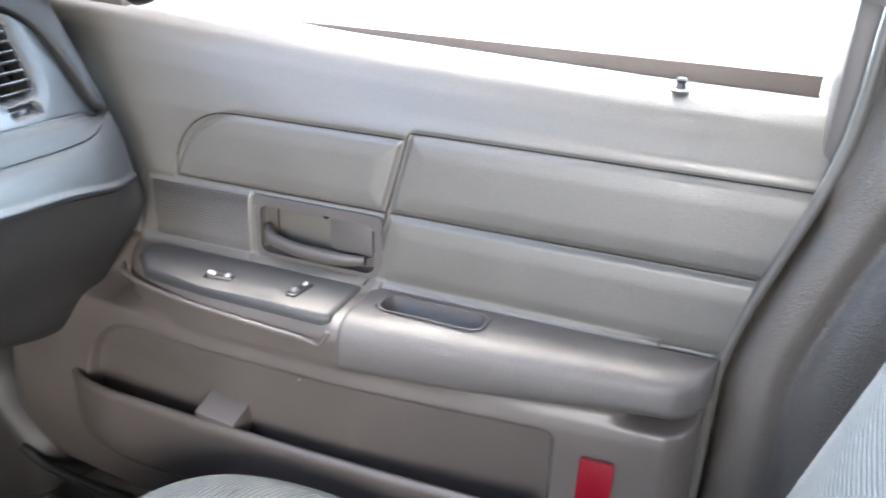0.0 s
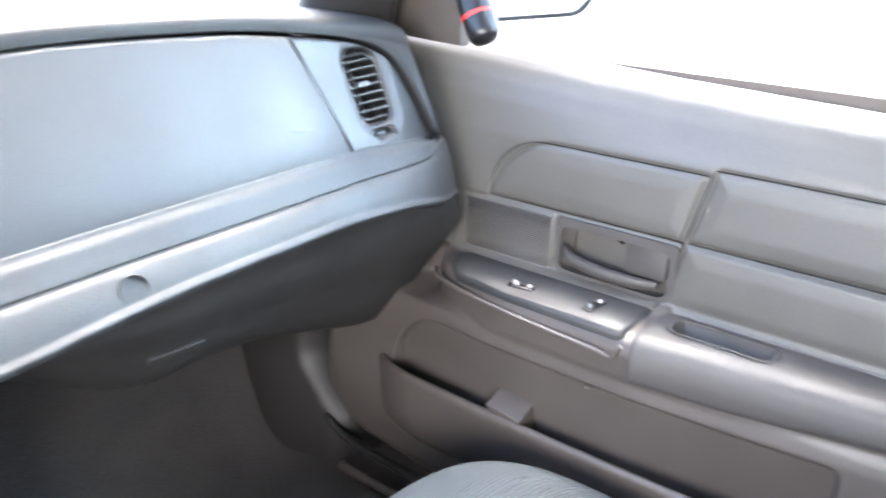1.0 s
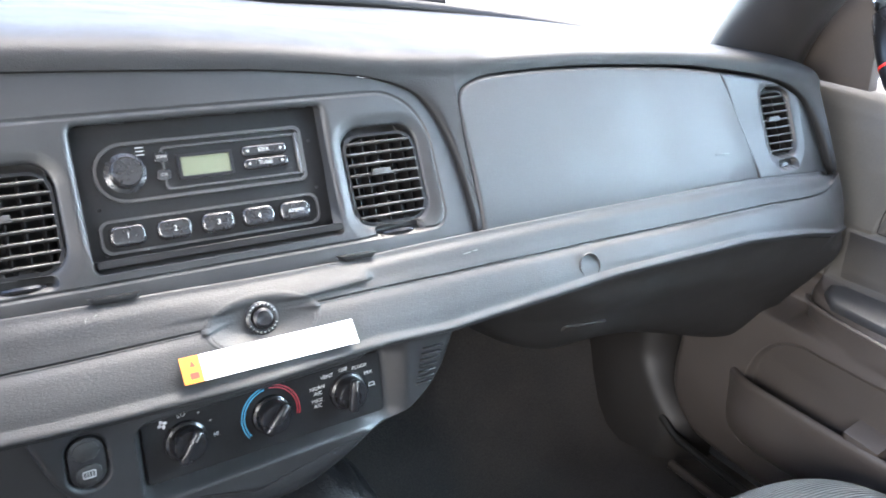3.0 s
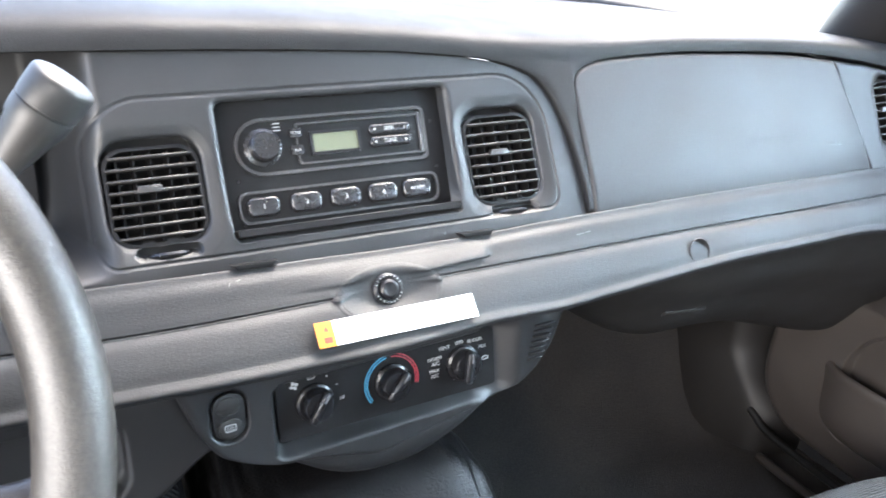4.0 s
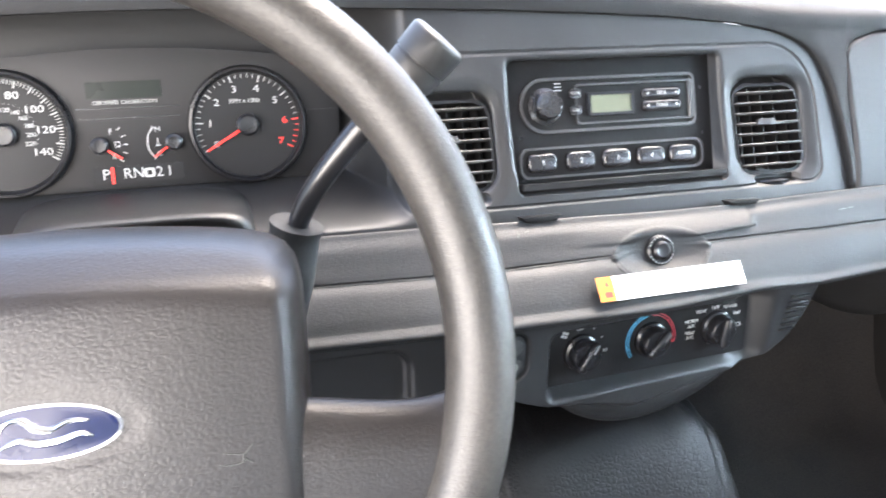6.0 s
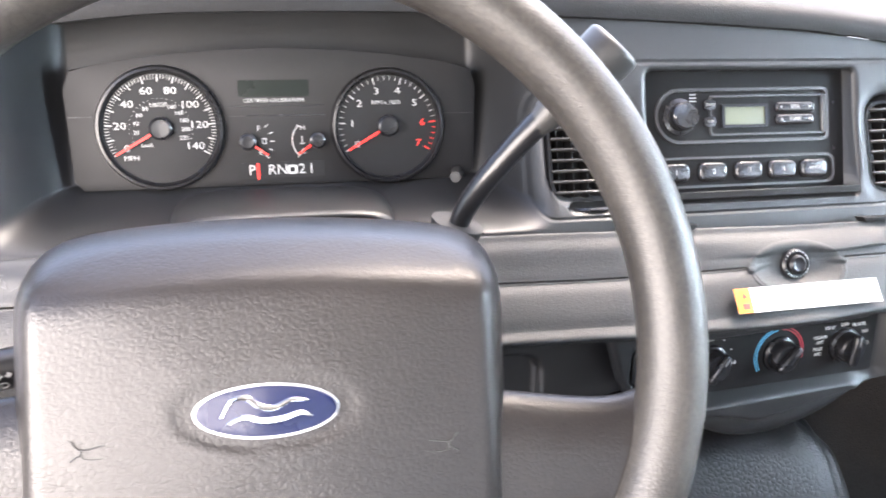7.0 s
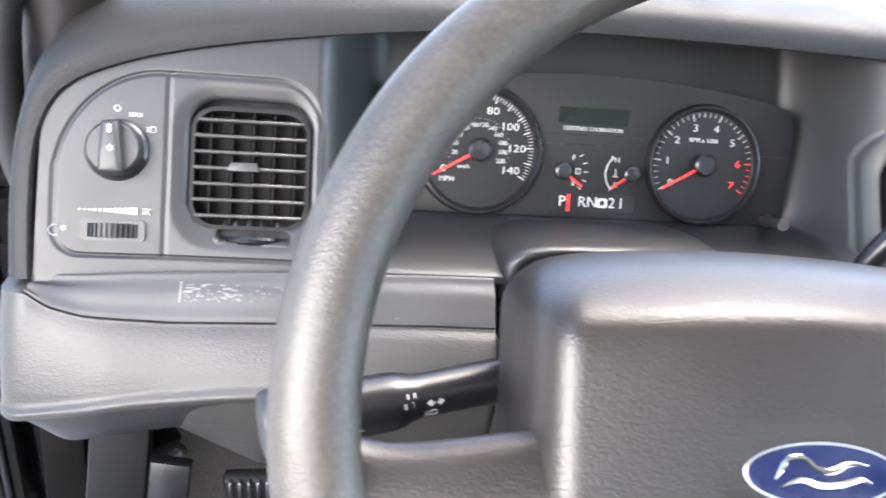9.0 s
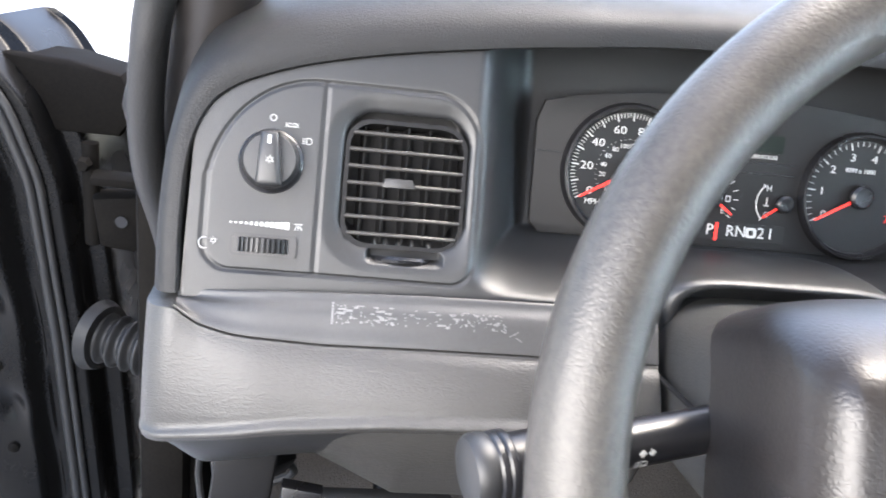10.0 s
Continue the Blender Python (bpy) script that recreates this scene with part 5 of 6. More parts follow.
def dial(name, x, z, r, numbers, sweep, majors, minors, red_from, label, inner=None):
    m = CL(x, z, 0.0)
    g = part(name, lathe([(0, 0.001), (r * 0.95, 0.001), (r * 0.95, 0)], m, 72), DIAL, cluster, label)
    part("bezel_ring", lathe([(r * 0.93, 0.0005), (r * 0.94, 0.0045), (r * 0.97, 0.0065), (r * 1.01, 0.0062), (r * 1.04, 0.0030), (r * 1.05, 0)], m, 72), BLACK, g, "raised dark ring")
    part("bright_ring", lathe([(r * 0.915, 0.0012), (r * 0.93, 0.0022), (r * 0.94, 0.0012)], m, 72), BEZEL, g)
    def at(frac, rad, out=0.0013):
        a = radians(210 - sweep * frac)
        return m @ Matrix.Translation((rad * math.cos(a), rad * math.sin(a), out)), a
    white, red = bmesh.new(), bmesh.new()
    n = majors * minors
    for k in range(n + 1):
        f = k / n
        big = k % minors == 0
        mm, a = at(f, r * (0.835 if big else 0.86))
        target = red if red_from is not None and f >= red_from else white
        add_box(target, (r * (0.12 if big else 0.075), 0.0009 if big else 0.00045, 0.0002), mm @ Matrix.Rotation(a, 4, "Z"))
    part("tick_scale", white, WHITE, g)
    if red_from is not None:
        part("red_tick_scale", red, RED, g)
    else:
        red.free()
    for f, t in numbers:
        mm, a = at(f, r * (0.65 if len(t) < 3 else 0.62), 0.0012)
        words("numeral", t, 0.0077, mm, RED if red_from is not None and f >= red_from - 0.01 else WHITE, g, squeeze=1.25)
    for f, t in inner or ():
        mm, a = at(f, r * 0.40, 0.0012)
        words("small_numeral", t, 0.0046, mm, WHITE, g)
    if inner:
        bm = bmesh.new()
        for k in range(27):
            mm, a = at(0.02 + 0.94 * k / 26, r * 0.50)
            add_box(bm, (0.0007, 0.0004, 0.0002), mm @ Matrix.Rotation(a, 4, "Z"))
        part("dots", bm, WHITE, g)
    needle = part("needle", prism([(0.004, 0.0011), (r * 0.84, 0.0007), (r * 0.86, 0), (r * 0.84, -0.0007), (0.004, -0.0011)], 0.0012, m @ Matrix.Rotation(radians(210), 4, "Z") @ Matrix.Translation((0, 0, 0.0035)), 0.0), RED, g, "red pointer at zero")
    part("needle_cap", lathe([(0.0068, 0.002), (0.0086, 0.0035), (0.0084, 0.0068), (0.0066, 0.0082), (0, 0.0076)], m, 36), BLACK, needle, "domed black cap")
    return m, g


m, g = dial("speedometer", -0.4590, 0.9370, 0.0450, [(k / 7, str(20 * k)) for k in range(8)], 240, 14, 5, None, "speedometer dial", [(k * 20 / 225.3, str(20 * k)) for k in range(1, 12)])
words("unit_print", "MPH", 0.0056, m @ Matrix.Translation((-0.0225, -0.0220, 0.0012)), WHITE, g)
words("unit_print", "km/h", 0.0044, m @ Matrix.Translation((-0.0105, -0.0125, 0.0012)), WHITE, g)
m, g = dial("rev_counter", -0.2853, 0.9350, 0.0440, [(k / 7, str(k)) for k in range(8)], 240, 7, 5, 5.95 / 7, "rev counter dial")
words("unit_print", "RPM x 1000", 0.0047, m @ Matrix.Translation((-0.0012, 0.0185, 0.0012)), WHITE, g)
for x, ang, top, low, sgn, label in ((-0.3955, -35, "F", "E", 1, "fuel gauge showing empty"), (-0.3420, 215, "H", "C", -1, "temperature gauge showing cold")):
    m = CL(x, 0.9255, 0.0)
    g = part("fuel_gauge" if sgn > 0 else "temperature_gauge", lathe([(0, 0.0004), (0.006, 0.0004), (0.006, 0)], m, 24), DIAL, cluster, label)
    nd = part("needle", prism([(0.003, 0.0009), (0.0185, 0.0006), (0.0185, -0.0006), (0.003, -0.0009)], 0.001, m @ Matrix.Rotation(radians(ang), 4, "Z") @ Matrix.Translation((0, 0, 0.003))), RED, g, "red pointer")
    part("needle_cap", lathe([(0.0052, 0.001), (0.0066, 0.0028), (0.0062, 0.0055), (0.0045, 0.0066), (0, 0.0062)], m, 30), BLACK, nd)
    bm = bmesh.new()
    if sgn > 0:
        for k in range(5):
            a = radians(-38 + 19 * k * 1.0)
            mm = m @ Matrix.Translation((0.0195 * math.cos(a) - 0.001, 0.0195 * math.sin(a), 0.0005)) @ Matrix.Rotation(a, 4, "Z")
            add_box(bm, (0.0034, 0.0006, 0.0002), mm)
        add_ring(bm, rounded(0.0036, 0.0044, 0.0004), rounded(0.0024, 0.0030, 0.0003), 0.0002, m @ Matrix.Translation((0.0125, 0.0003, 0.0004)))
    else:
        add_tube(bm, [m @ Vector((-0.002 + 0.0175 * math.cos(a), 0.0165 * math.sin(a), 0.0005)) for a in np.linspace(radians(135), radians(225), 16)], 0.0005, 5)
        for s in (135, 225):
            a = radians(s)
            add_box(bm, (0.0034, 0.0006, 0.0003), m @ Matrix.Translation((-0.002 + 0.0175 * math.cos(a), 0.0165 * math.sin(a), 0.0005)) @ Matrix.Rotation(a, 4, "Z"))
        add_box(bm, (0.0008, 0.0050, 0.0003), m @ Matrix.Translation((-0.0118, 0.001, 0.0005)))
        add_box(bm, (0.0040, 0.0008, 0.0003), m @ Matrix.Translation((-0.0118, -0.0022, 0.0005)))
    part("scale", bm, WHITE, g)
    words("letter", top, 0.0058, m @ Matrix.Translation((sgn * (0.0085 if sgn > 0 else 0.0112), 0.0100, 0.0005)), WHITE, g)
    words("letter", low, 0.0058, m @ Matrix.Translation((sgn * (0.0095 if sgn > 0 else 0.0112), -0.0085, 0.0005)), WHITE, g)
GZ = 0.9037
gearline = part("gear_display", prism(rounded(0.066, 0.0125, 0.001), 0.0004, CL(-0.370, GZ, 0.0)), DIAL, cluster)
for x, t in ((-0.3935, "P"), (-0.3780, "R"), (-0.3702, "N"), (-0.3548, "2"), (-0.3475, "1")):
    words("gear_letter", t, 0.0112, CL(x, GZ, 0.0006), WHITE, gearline)
part("drive_mark", frame_ring(rounded(0.0080, 0.0072, 0.002), rounded(0.0036, 0.0036, 0.0004), 0.0003, CL(-0.3622, GZ, 0.0004)), WHITE, gearline)
part("gear_pointer", box((0.0022, 0.0125, 0.0006), CL(-0.3888, 0.9030, 0.0010)), RED, gearline, "red pointer at park")
part("trip_button", tube([(-0.2275, 0.724, 0.8965), (-0.2330, 0.706, 0.9010), (-0.2365, 0.694, 0.9050), (-0.2405, 0.680, 0.9085)], [0.0052, 0.0034, 0.0034, 0.0042], 20), GREYP, cluster, "clear trip reset peg")
rows = []
for a in np.linspace(0, math.pi, 48):
    ca, sa = math.cos(a), math.sin(a)
    q = (abs(ca) ** 5 + abs(sa) ** 5) ** -0.2
    rows.append([(-0.372 + w * q * ca, y, 0.8625 + h * q * sa) for y, w, h in ((0.660, 0.066, 0.018), (0.648, 0.068, 0.029), (0.642, 0.071, 0.033), (0.6395, 0.075, 0.0355), (0.641, 0.079, 0.0370), (0.648, 0.082, 0.0372), (0.67, 0.083, 0.036), (0.70, 0.084, 0.032), (0.73, 0.085, 0.026))])
sheet("column_hood", rows, BEZEL, cluster, "low arch over the steering column", flip=False)

# ---------------------------------------------------------------- climate controls and the middle of the dashboard
def ys_(z):
    return 0.588 + 0.04 * (z - 0.755)


SHL = knots([(0.715, -0.020), (0.725, -0.035), (0.735, -0.060), (0.744, -0.0890), (0.752, -0.109), (0.7614, -0.1244), (0.7815, -0.1368), (0.8142, -0.1483), (0.85, -0.157)], 0.01, 0.68, 0.86)
SHR = knots([(0.715, 0.02), (0.725, 0.035), (0.735, 0.082), (0.742, 0.118), (0.748, 0.137), (0.760, 0.155), (0.778, 0.170), (0.804, 0.181), (0.85, 0.186)], 0.01, 0.68, 0.86)
nu, nv = 260, 110
u, v = np.meshgrid(np.linspace(0, 1, nu), np.linspace(0, 1, nv), indexing="ij")
z = 0.7400 + (0.8290 - 0.7400) * v
z = z - 0.010 * (1 - v) * np.cos((u - 0.52) * 2.2) + 0.004 * (1 - v) - 0.0125 * (1 - v) * np.sin(np.pi * u) ** 1.2
x = SHL(z) * (1 - u) + SHR(z) * u
x2, z2 = snap(x, z, lambda a, b: sd_box(a, b, 0.0172, 0.7768, 0.0952, 0.0262, 0.004), 0.0012)
s = sd_box(x2, z2, 0.0172, 0.7768, 0.0952, 0.0262, 0.004)
panel_y = 0.5965 + 0.054 * (x2 - 0.0172) + 0.16 * (z2 - 0.794)
y = ys_(z2) - 0.085 * (0.155 - x2)
y = np.where(s < 0.0006, np.maximum(panel_y, y + 0.002), y + np.maximum(panel_y - 0.0005 - y, 0) * (1 - ease(s, 0.0, 0.007 + 0.018 * ease(x2, 0.085, 0.115))) ** 1.3)
e = np.minimum(np.minimum(u, 1 - u) * 0.30, v * 0.10)
y = y + fillet(e, 0.007) + 0.020 * np.clip(np.abs(x2 - 0.018) - 0.09, 0, 1)
s3 = sd_box(x2, z2, -0.1150, 0.7935, 0.0125, 0.0200, 0.012)
y = y + np.where(s3 < 0.0005, 0.003, 0) + fillet(np.maximum(s3, 0), 0.003)
climate = thing("climate_control", (0.02, 0.60, 0.705), "black heater control panel in a grey shroud, three round knobs", "heater control")
sheet("shroud", np.stack([x2, y, z2], -1), BEZEL, climate, "rounded grey shroud")
rows = []
for q in np.linspace(0.0, 1.0, 50):
    x, z = float(SHL(0.7395)) * 1.02 * (1 - q) + float(SHR(0.7395)) * 1.02 * q, 0.7385 - 0.010 * math.cos((q - 0.52) * 2.2) + 0.004 - 0.0125 * math.sin(math.pi * q) ** 1.2
    y = 0.588 - 0.085 * (0.155 - x)
    keep = 1 - abs(2 * q - 1) ** 3
    rows.append([(x, y + dy + 0.004, z + dz * keep + 0.004) for dy, dz, w in ((0.003, 0.006, 1.02), (0.0, 0.0, 1.0), (0.001, -0.010, 0.98), (0.003, -0.018, 0.95), (0.008, -0.024, 0.92), (0.04, -0.030, 0.90), (0.11, -0.033, 0.90))])
sheet("valance", rows, BEZEL, climate, "dark underside", flip=True)


def HC(x, z, out=0.0):
    n = Vector((0.054, -1, 0.16)).normalized()
    return basis(Vector((x, 0.5955 + 0.054 * (x - 0.0172) + 0.16 * (z - 0.794), z)) + n * out, (1, 0.054, 0), (0, 0.16, 1))


part("panel", prism(rounded(0.1896, 0.0516, 0.003), 0.003, HC(0.0172, 0.7768, -0.001)), BLACKM, climate, "black control panel")
for x, turn in ((-0.0480, -35), (0.0165, -42), (0.0810, -8)):
    m = HC(x, 0.7768, 0.002) @ Matrix.Diagonal((0.94, 0.94, 0.66, 1))
    k = part("knob", lathe([(0.0165, 0), (0.0160, 0.004), (0.0140, 0.006), (0.0132, 0.016), (0.0115, 0.0185), (0, 0.019)], m, 44), BLACK, climate, "round black knob with a grip bar")
    part("grip", box((0.0085, 0.029, 0.009), m @ Matrix.Rotation(radians(turn), 4, "Z") @ Matrix.Translation((0, 0, 0.0205)), 0.003, 3), BLACK, k)
    part("pointer", box((0.0014, 0.008, 0.0006), m @ Matrix.Rotation(radians(turn), 4, "Z") @ Matrix.Translation((0, 0.009, 0.0252))), RESIDUE, k)
for a0, a1, mat, nm in ((100, 215, BLUE, "blue_arc"), (88, -15, ARC, "red_arc")):
    for r in (0.0212, 0.0232):
        m = HC(0.0165, 0.7768, 0.0024)
        part(nm, tube([m @ Vector((r * math.cos(radians(a)), r * math.sin(radians(a)), 0)) for a in np.linspace(a0, a1, 26)], 0.00045, 5), mat, climate)
for x, z, t, s in ((-0.0495, 0.7968, "LO", 0.0046), (-0.0262, 0.7747, "HI", 0.0040), (0.0645, 0.7935, "VENT", 0.0044), (0.0788, 0.7950, "OFF", 0.0044), (0.0935, 0.7940, "FLOOR", 0.0042), (0.1005, 0.7870, "MIX", 0.0040),
                   (0.0555, 0.7862, "NORM", 0.0043), (0.0560, 0.7818, "A/C", 0.0043), (0.0545, 0.7760, "MAX", 0.0043), (0.0550, 0.7716, "A/C", 0.0043)):
    words("print", t, s, HC(x, z, 0.0024), WHITE, climate)
bm = bmesh.new()
for q in range(4):
    add_prism(bm, rounded(0.0028, 0.0022, 0.0009), 0.0002, HC(-0.0630, 0.7935, 0.0022) @ Matrix.Rotation(q * math.pi / 2, 4, "Z") @ Matrix.Translation((0.0019, 0.0008, 0)))
part("fan_print", bm, WHITE, climate)
for x, z in ((-0.0370, 0.7950), (-0.0295, 0.7865)):
    part("speed_dot", box((0.0014, 0.0010, 0.0002), HC(x, z, 0.0023)), WHITE, climate)
bm = bmesh.new()
add_ring(bm, [(-0.003, -0.0016), (0.003, -0.0016), (0.0024, 0.0016), (-0.0024, 0.0016)], [(-0.0022, -0.0011), (0.0022, -0.0011), (0.0018, 0.0011), (-0.0018, 0.0011)], 0.0002, HC(0.1030, 0.7765, 0.0022))
part("defrost_print", bm, WHITE, climate)
bm = bmesh.new()
for k in range(7):
    add_box(bm, (0.0195 - 0.0006 * k, 0.0022, 0.004), basis((0.1570 - 0.0014 * k, 0.5885, 0.8005 - 0.0052 * k), (1, 0.02, 0), (0, 0.04, 1)), 0.0008, 1)
part("louvres", bm, BLACKM, climate, "slanted black louvre slots")
dm = basis((-0.1150, 0.5700, 0.7935), (1, 0.085, 0), (0, 0.04, 1))
sw = part("defrost_switch", prism(rounded(0.0225, 0.0365, 0.0105), 0.0016, dm, 0.0008), BEZEL, climate, "oval dark rear defroster switch")
part("upper_half", prism(rounded(0.0165, 0.0135, 0.006), 0.0014, dm @ Matrix.Translation((0, 0.0085, 0.0010)), 0.0008), GREYP, sw)
part("lower_half", prism(rounded(0.0165, 0.0135, 0.006), 0.0014, dm @ Matrix.Translation((0, -0.0085, 0.0010)), 0.0008), GREYP, sw)
bm = bmesh.new()
add_ring(bm, rounded(0.0085, 0.0058, 0.0015), rounded(0.0070, 0.0044, 0.001), 0.0002, dm @ Matrix.Translation((0, -0.0085, 0.0025)))
for q in (-1, 0, 1):
    add_box(bm, (0.0006, 0.0038, 0.0002), dm @ Matrix.Translation((q * 0.0018, -0.0088, 0.0026)))
part("print", bm, WHITE, sw)

# Accessory outlet in its scoop, warning sticker, glovebox lock, notches.
om = basis((0.0162, 0.5992, 0.8548), (1, 0, 0), (0, 0.45, 1))
om = om @ Matrix.Scale(0.82, 4)
outlet = thing("trunk_release_button", om.translation, "round black push button ringed with white print", "button")
part("ring", lathe([(0.0150, 0), (0.0148, 0.004), (0.0125, 0.0055), (0.0105, 0.0050), (0.0098, 0.002)], om, 40), BLACK, outlet)
part("plug", lathe([(0.0095, 0.001), (0.0090, 0.0075), (0.0065, 0.0090), (0, 0.0072)], om, 36), BLACK, outlet, "glossy dished button")
for k in range(22):
    a = 2 * math.pi * k / 22
    if k in (5, 6, 16, 17):
        continue
    part("ring_print", box((0.0008, 0.0017, 0.0003), om @ Matrix.Rotation(a, 4, "Z") @ Matrix.Translation((0, 0.0127, 0.0056))), WHITE, outlet)
sm = basis((0.0156, 0.5725, 0.8412), (1, 0.045, -0.020), (0, 0.95, 1))
sticker = thing("warning_sticker", sm.translation, "blank white paper sticker with an orange end", "sticker")
part("paper", box((0.1305, 0.0190, 0.0006), sm, 0.0002, 1), PAPER, sticker)
part("orange_end", box((0.0135, 0.0190, 0.0007), sm @ Matrix.Translation((-0.0585, 0, 0.0002)), 0.0002, 1), ORANGE, sticker, "orange end")
for y_, w in ((0.004, 0.004), (-0.0045, 0.006)):
    part("mark", prism([(-w / 2, -0.0022), (w / 2, -0.0022), (0 if y_ > 0 else w / 2, 0.0022), (-0.0001 if y_ > 0 else -w / 2, 0.0022)], 0.0002, sm @ Matrix.Translation((-0.0575, y_, 0.0006))), RED, sticker)
lm = basis((0.3290, 0.6000, 0.8360), (1, 0, 0), (0, 0.40, 1))
keylock = thing("glovebox_lock", lm.translation, "empty round lock hole in the dashboard roll", "lock")
part("sleeve", lathe([(0.0125, 0.002), (0.0115, 0.0032), (0.0105, 0.0020), (0.0100, -0.008)], lm, 36), DASH, keylock)
part("cylinder", lathe([(0, -0.004), (0.0100, -0.0045), (0.0100, -0.008)], lm, 36), KNEE, keylock)
for x0, x1 in ((-0.096, -0.062), (0.090, 0.122)):
    part("lid_notch", prism([(-(x1 - x0) / 2, 0.0022), (-(x1 - x0) * 0.36, -0.0022), ((x1 - x0) * 0.36, -0.0022), ((x1 - x0) / 2, 0.0022)], 0.010, basis(((x0 + x1) / 2, 0.6440 - float(BOW((x0 + x1) / 2) + PROUD((x0 + x1) / 2)) + 0.0055, float(SEAM((x0 + x1) / 2)) - 0.0012), (1, 0, -0.02), (0, 0.3, 1)), 0.001), BLACKM, dashboard, "dark finger notch in the joint")
def on_strip(x, z):
    y, below = strip_face(x, z), strip_face(x, z - 0.004)
    return basis((x, y - 0.0002, z), (1, 0, 0.02), (0, (y - below) / 0.004, 1))


bm = bmesh.new()
for k in range(190):
    u = random.random()
    x = -0.652 + 0.100 * u
    v = random.uniform(-0.0042, 0.0042)
    if 0.35 < u < 0.80 and random.random() < 0.45:
        continue
    long = random.random() ** 3
    add_box(bm, (0.0006 + 0.0045 * long, 0.0004 + 0.0009 * random.random(), 0.0003), on_strip(x, 0.8668 + v + 0.030 * (x + 0.652)) @ Matrix.Rotation(random.uniform(-0.5, 0.5) * (u > 0.8), 4, "Z"))
for k in range(9):
    add_box(bm, (0.0014, 0.0012, 0.0003), on_strip(-0.6525, 0.8626 + 0.0011 * k))
part("label_residue", bm, RESIDUE, dashboard, "pale scraps of a torn label", smooth=False)
for x, z, w, turn in ((-0.548, 0.8655, 0.006, 0.5), (-0.545, 0.8630, 0.004, -0.6), (-0.5235, 0.8600, 0.003, 0.2), (-0.100, 0.8745, 0.004, 1.2), (-0.093, 0.8760, 0.003, 0.4), (0.205, 0.8655, 0.007, 0.05), (0.214, 0.8660, 0.005, 0.0)):
    part("scratch", box((w, 0.0006, 0.0003), on_strip(x, z) @ Matrix.Rotation(turn, 4, "Z")), RESIDUE, dashboard, "short pale scratch", smooth=False)

# ---------------------------------------------------------------- under the dashboard
rows = []
for x in np.linspace(0.182, 0.742, 70):
    zl = float(LIP(x)) - 0.012
    rows.append([(x, 0.640 + 0.20 * w, zl + 0.004 - 0.018 * math.sin(w * math.pi / 2) - 0.085 * w ** 1.8) for w in np.linspace(0, 1, 20)])
sheet("closing_panel", rows, BEZEL, dashboard, "dark panel closing the dashboard from below", flip=True)
knee = thing("knee_panel", (-0.30, 0.66, 0.70), "grey plastic panel under the steering column with a shallow pocket", "panel")
nu, nv = 90, 50
u, v = np.meshgrid(np.linspace(0, 1, nu), np.linspace(0, 1, nv), indexing="ij")
x = -0.305 + 0.215 * u
low = 0.715 + 0.032 * ease(x, -0.175, -0.115)
z = low + (0.8055 - low) * v
s = sd_box(x, z, -0.235, 0.757, 0.052, 0.030, 0.018)
y = 0.608 + 0.15 * (z - 0.8) + 0.012 * (1 - ease(s, -0.004, 0.002)) + fillet(np.minimum(np.minimum(u, 1 - u) * 0.16, np.minimum(v, 1 - v) * 0.09), 0.006)
sheet("right_panel", np.stack([x, y, z], -1), BEZEL, knee, "dark panel with a shallow pocket")
x = -0.688 + 0.235 * u
low = 0.735 + 0.05 * np.clip(0.35 - u, 0, 1) / 0.35
z = low + (0.806 - low) * v
y = 0.606 + 0.30 * (1 - v) ** 1.6 * 0.10 + fillet(np.minimum(np.minimum(u, 1 - u) * 0.23, v * 0.07), 0.008)
sheet("left_panel", np.stack([x, y, z], -1), KNEE, knee, "curved grained panel")
rows = []
for t in np.linspace(0, 1, 30):
    x = -0.7560 + 0.130 * t
    back = float(fillet(np.array(0.7575 - abs(x)), 0.016)) + 0.010 * float(ease(np.array(abs(x)), 0.69, 0.765))
    zl = float(LIP(x)) - 0.001
    drop = 0.012 + 0.036 * float(ease(np.array(t), 0.0, 0.28))
    rows.append([(x, 0.6035 + back + 0.055 * w ** 1.6, zl - drop * math.sin(w * math.pi / 2)) for w in np.linspace(0, 1, 16)])
sheet("corner_piece", rows, BEZEL, knee, "smooth corner under the roll", flip=True)
part("bracket", box((0.04, 0.02, 0.12), pose(-0.705, 0.67, 0.69, 0, 6, 0), 0.004), BLACKM, knee)
release = thing("bonnet_release", (-0.664, 0.645, 0.70), "black bonnet release lever with a white print", "lever")
part("lever", prism([(-0.014, -0.020), (0.012, -0.020), (0.015, 0.018), (-0.011, 0.022)], 0.012, basis((-0.664, 0.640, 0.718), (1, 0, 0), (0, 0.2, 1)), 0.003), BLACK, release)
words("release_print", "HOOD", 0.0058, basis((-0.662, 0.6265, 0.706), (1, 0, 0), (0, 0.2, 1)), WHITE, release)
pedal = thing("brake_pedal", (-0.60, 0.85, 0.50), "black ribbed rubber brake pedal", "pedal")
part("pad", box((0.13, 0.018, 0.055), pose(-0.585, 0.85, 0.545, 25, 0, 0), 0.006), RUBBER, pedal)
for k in range(14):
    part("rib", box((0.0035, 0.006, 0.05), pose(-0.642 + 0.0088 * k, 0.840, 0.546, 25, 0, 0), 0.001, 1), SATIN, pedal)
part("arm", tube([(-0.585, 0.86, 0.55), (-0.585, 0.93, 0.62), (-0.585, 0.95, 0.75)], 0.010, 10), RUBBER, pedal)
clutter = thing("wiring_block", (-0.715, 0.72, 0.70), "dark wiring connector and brackets behind the dashboard end", "wiring")
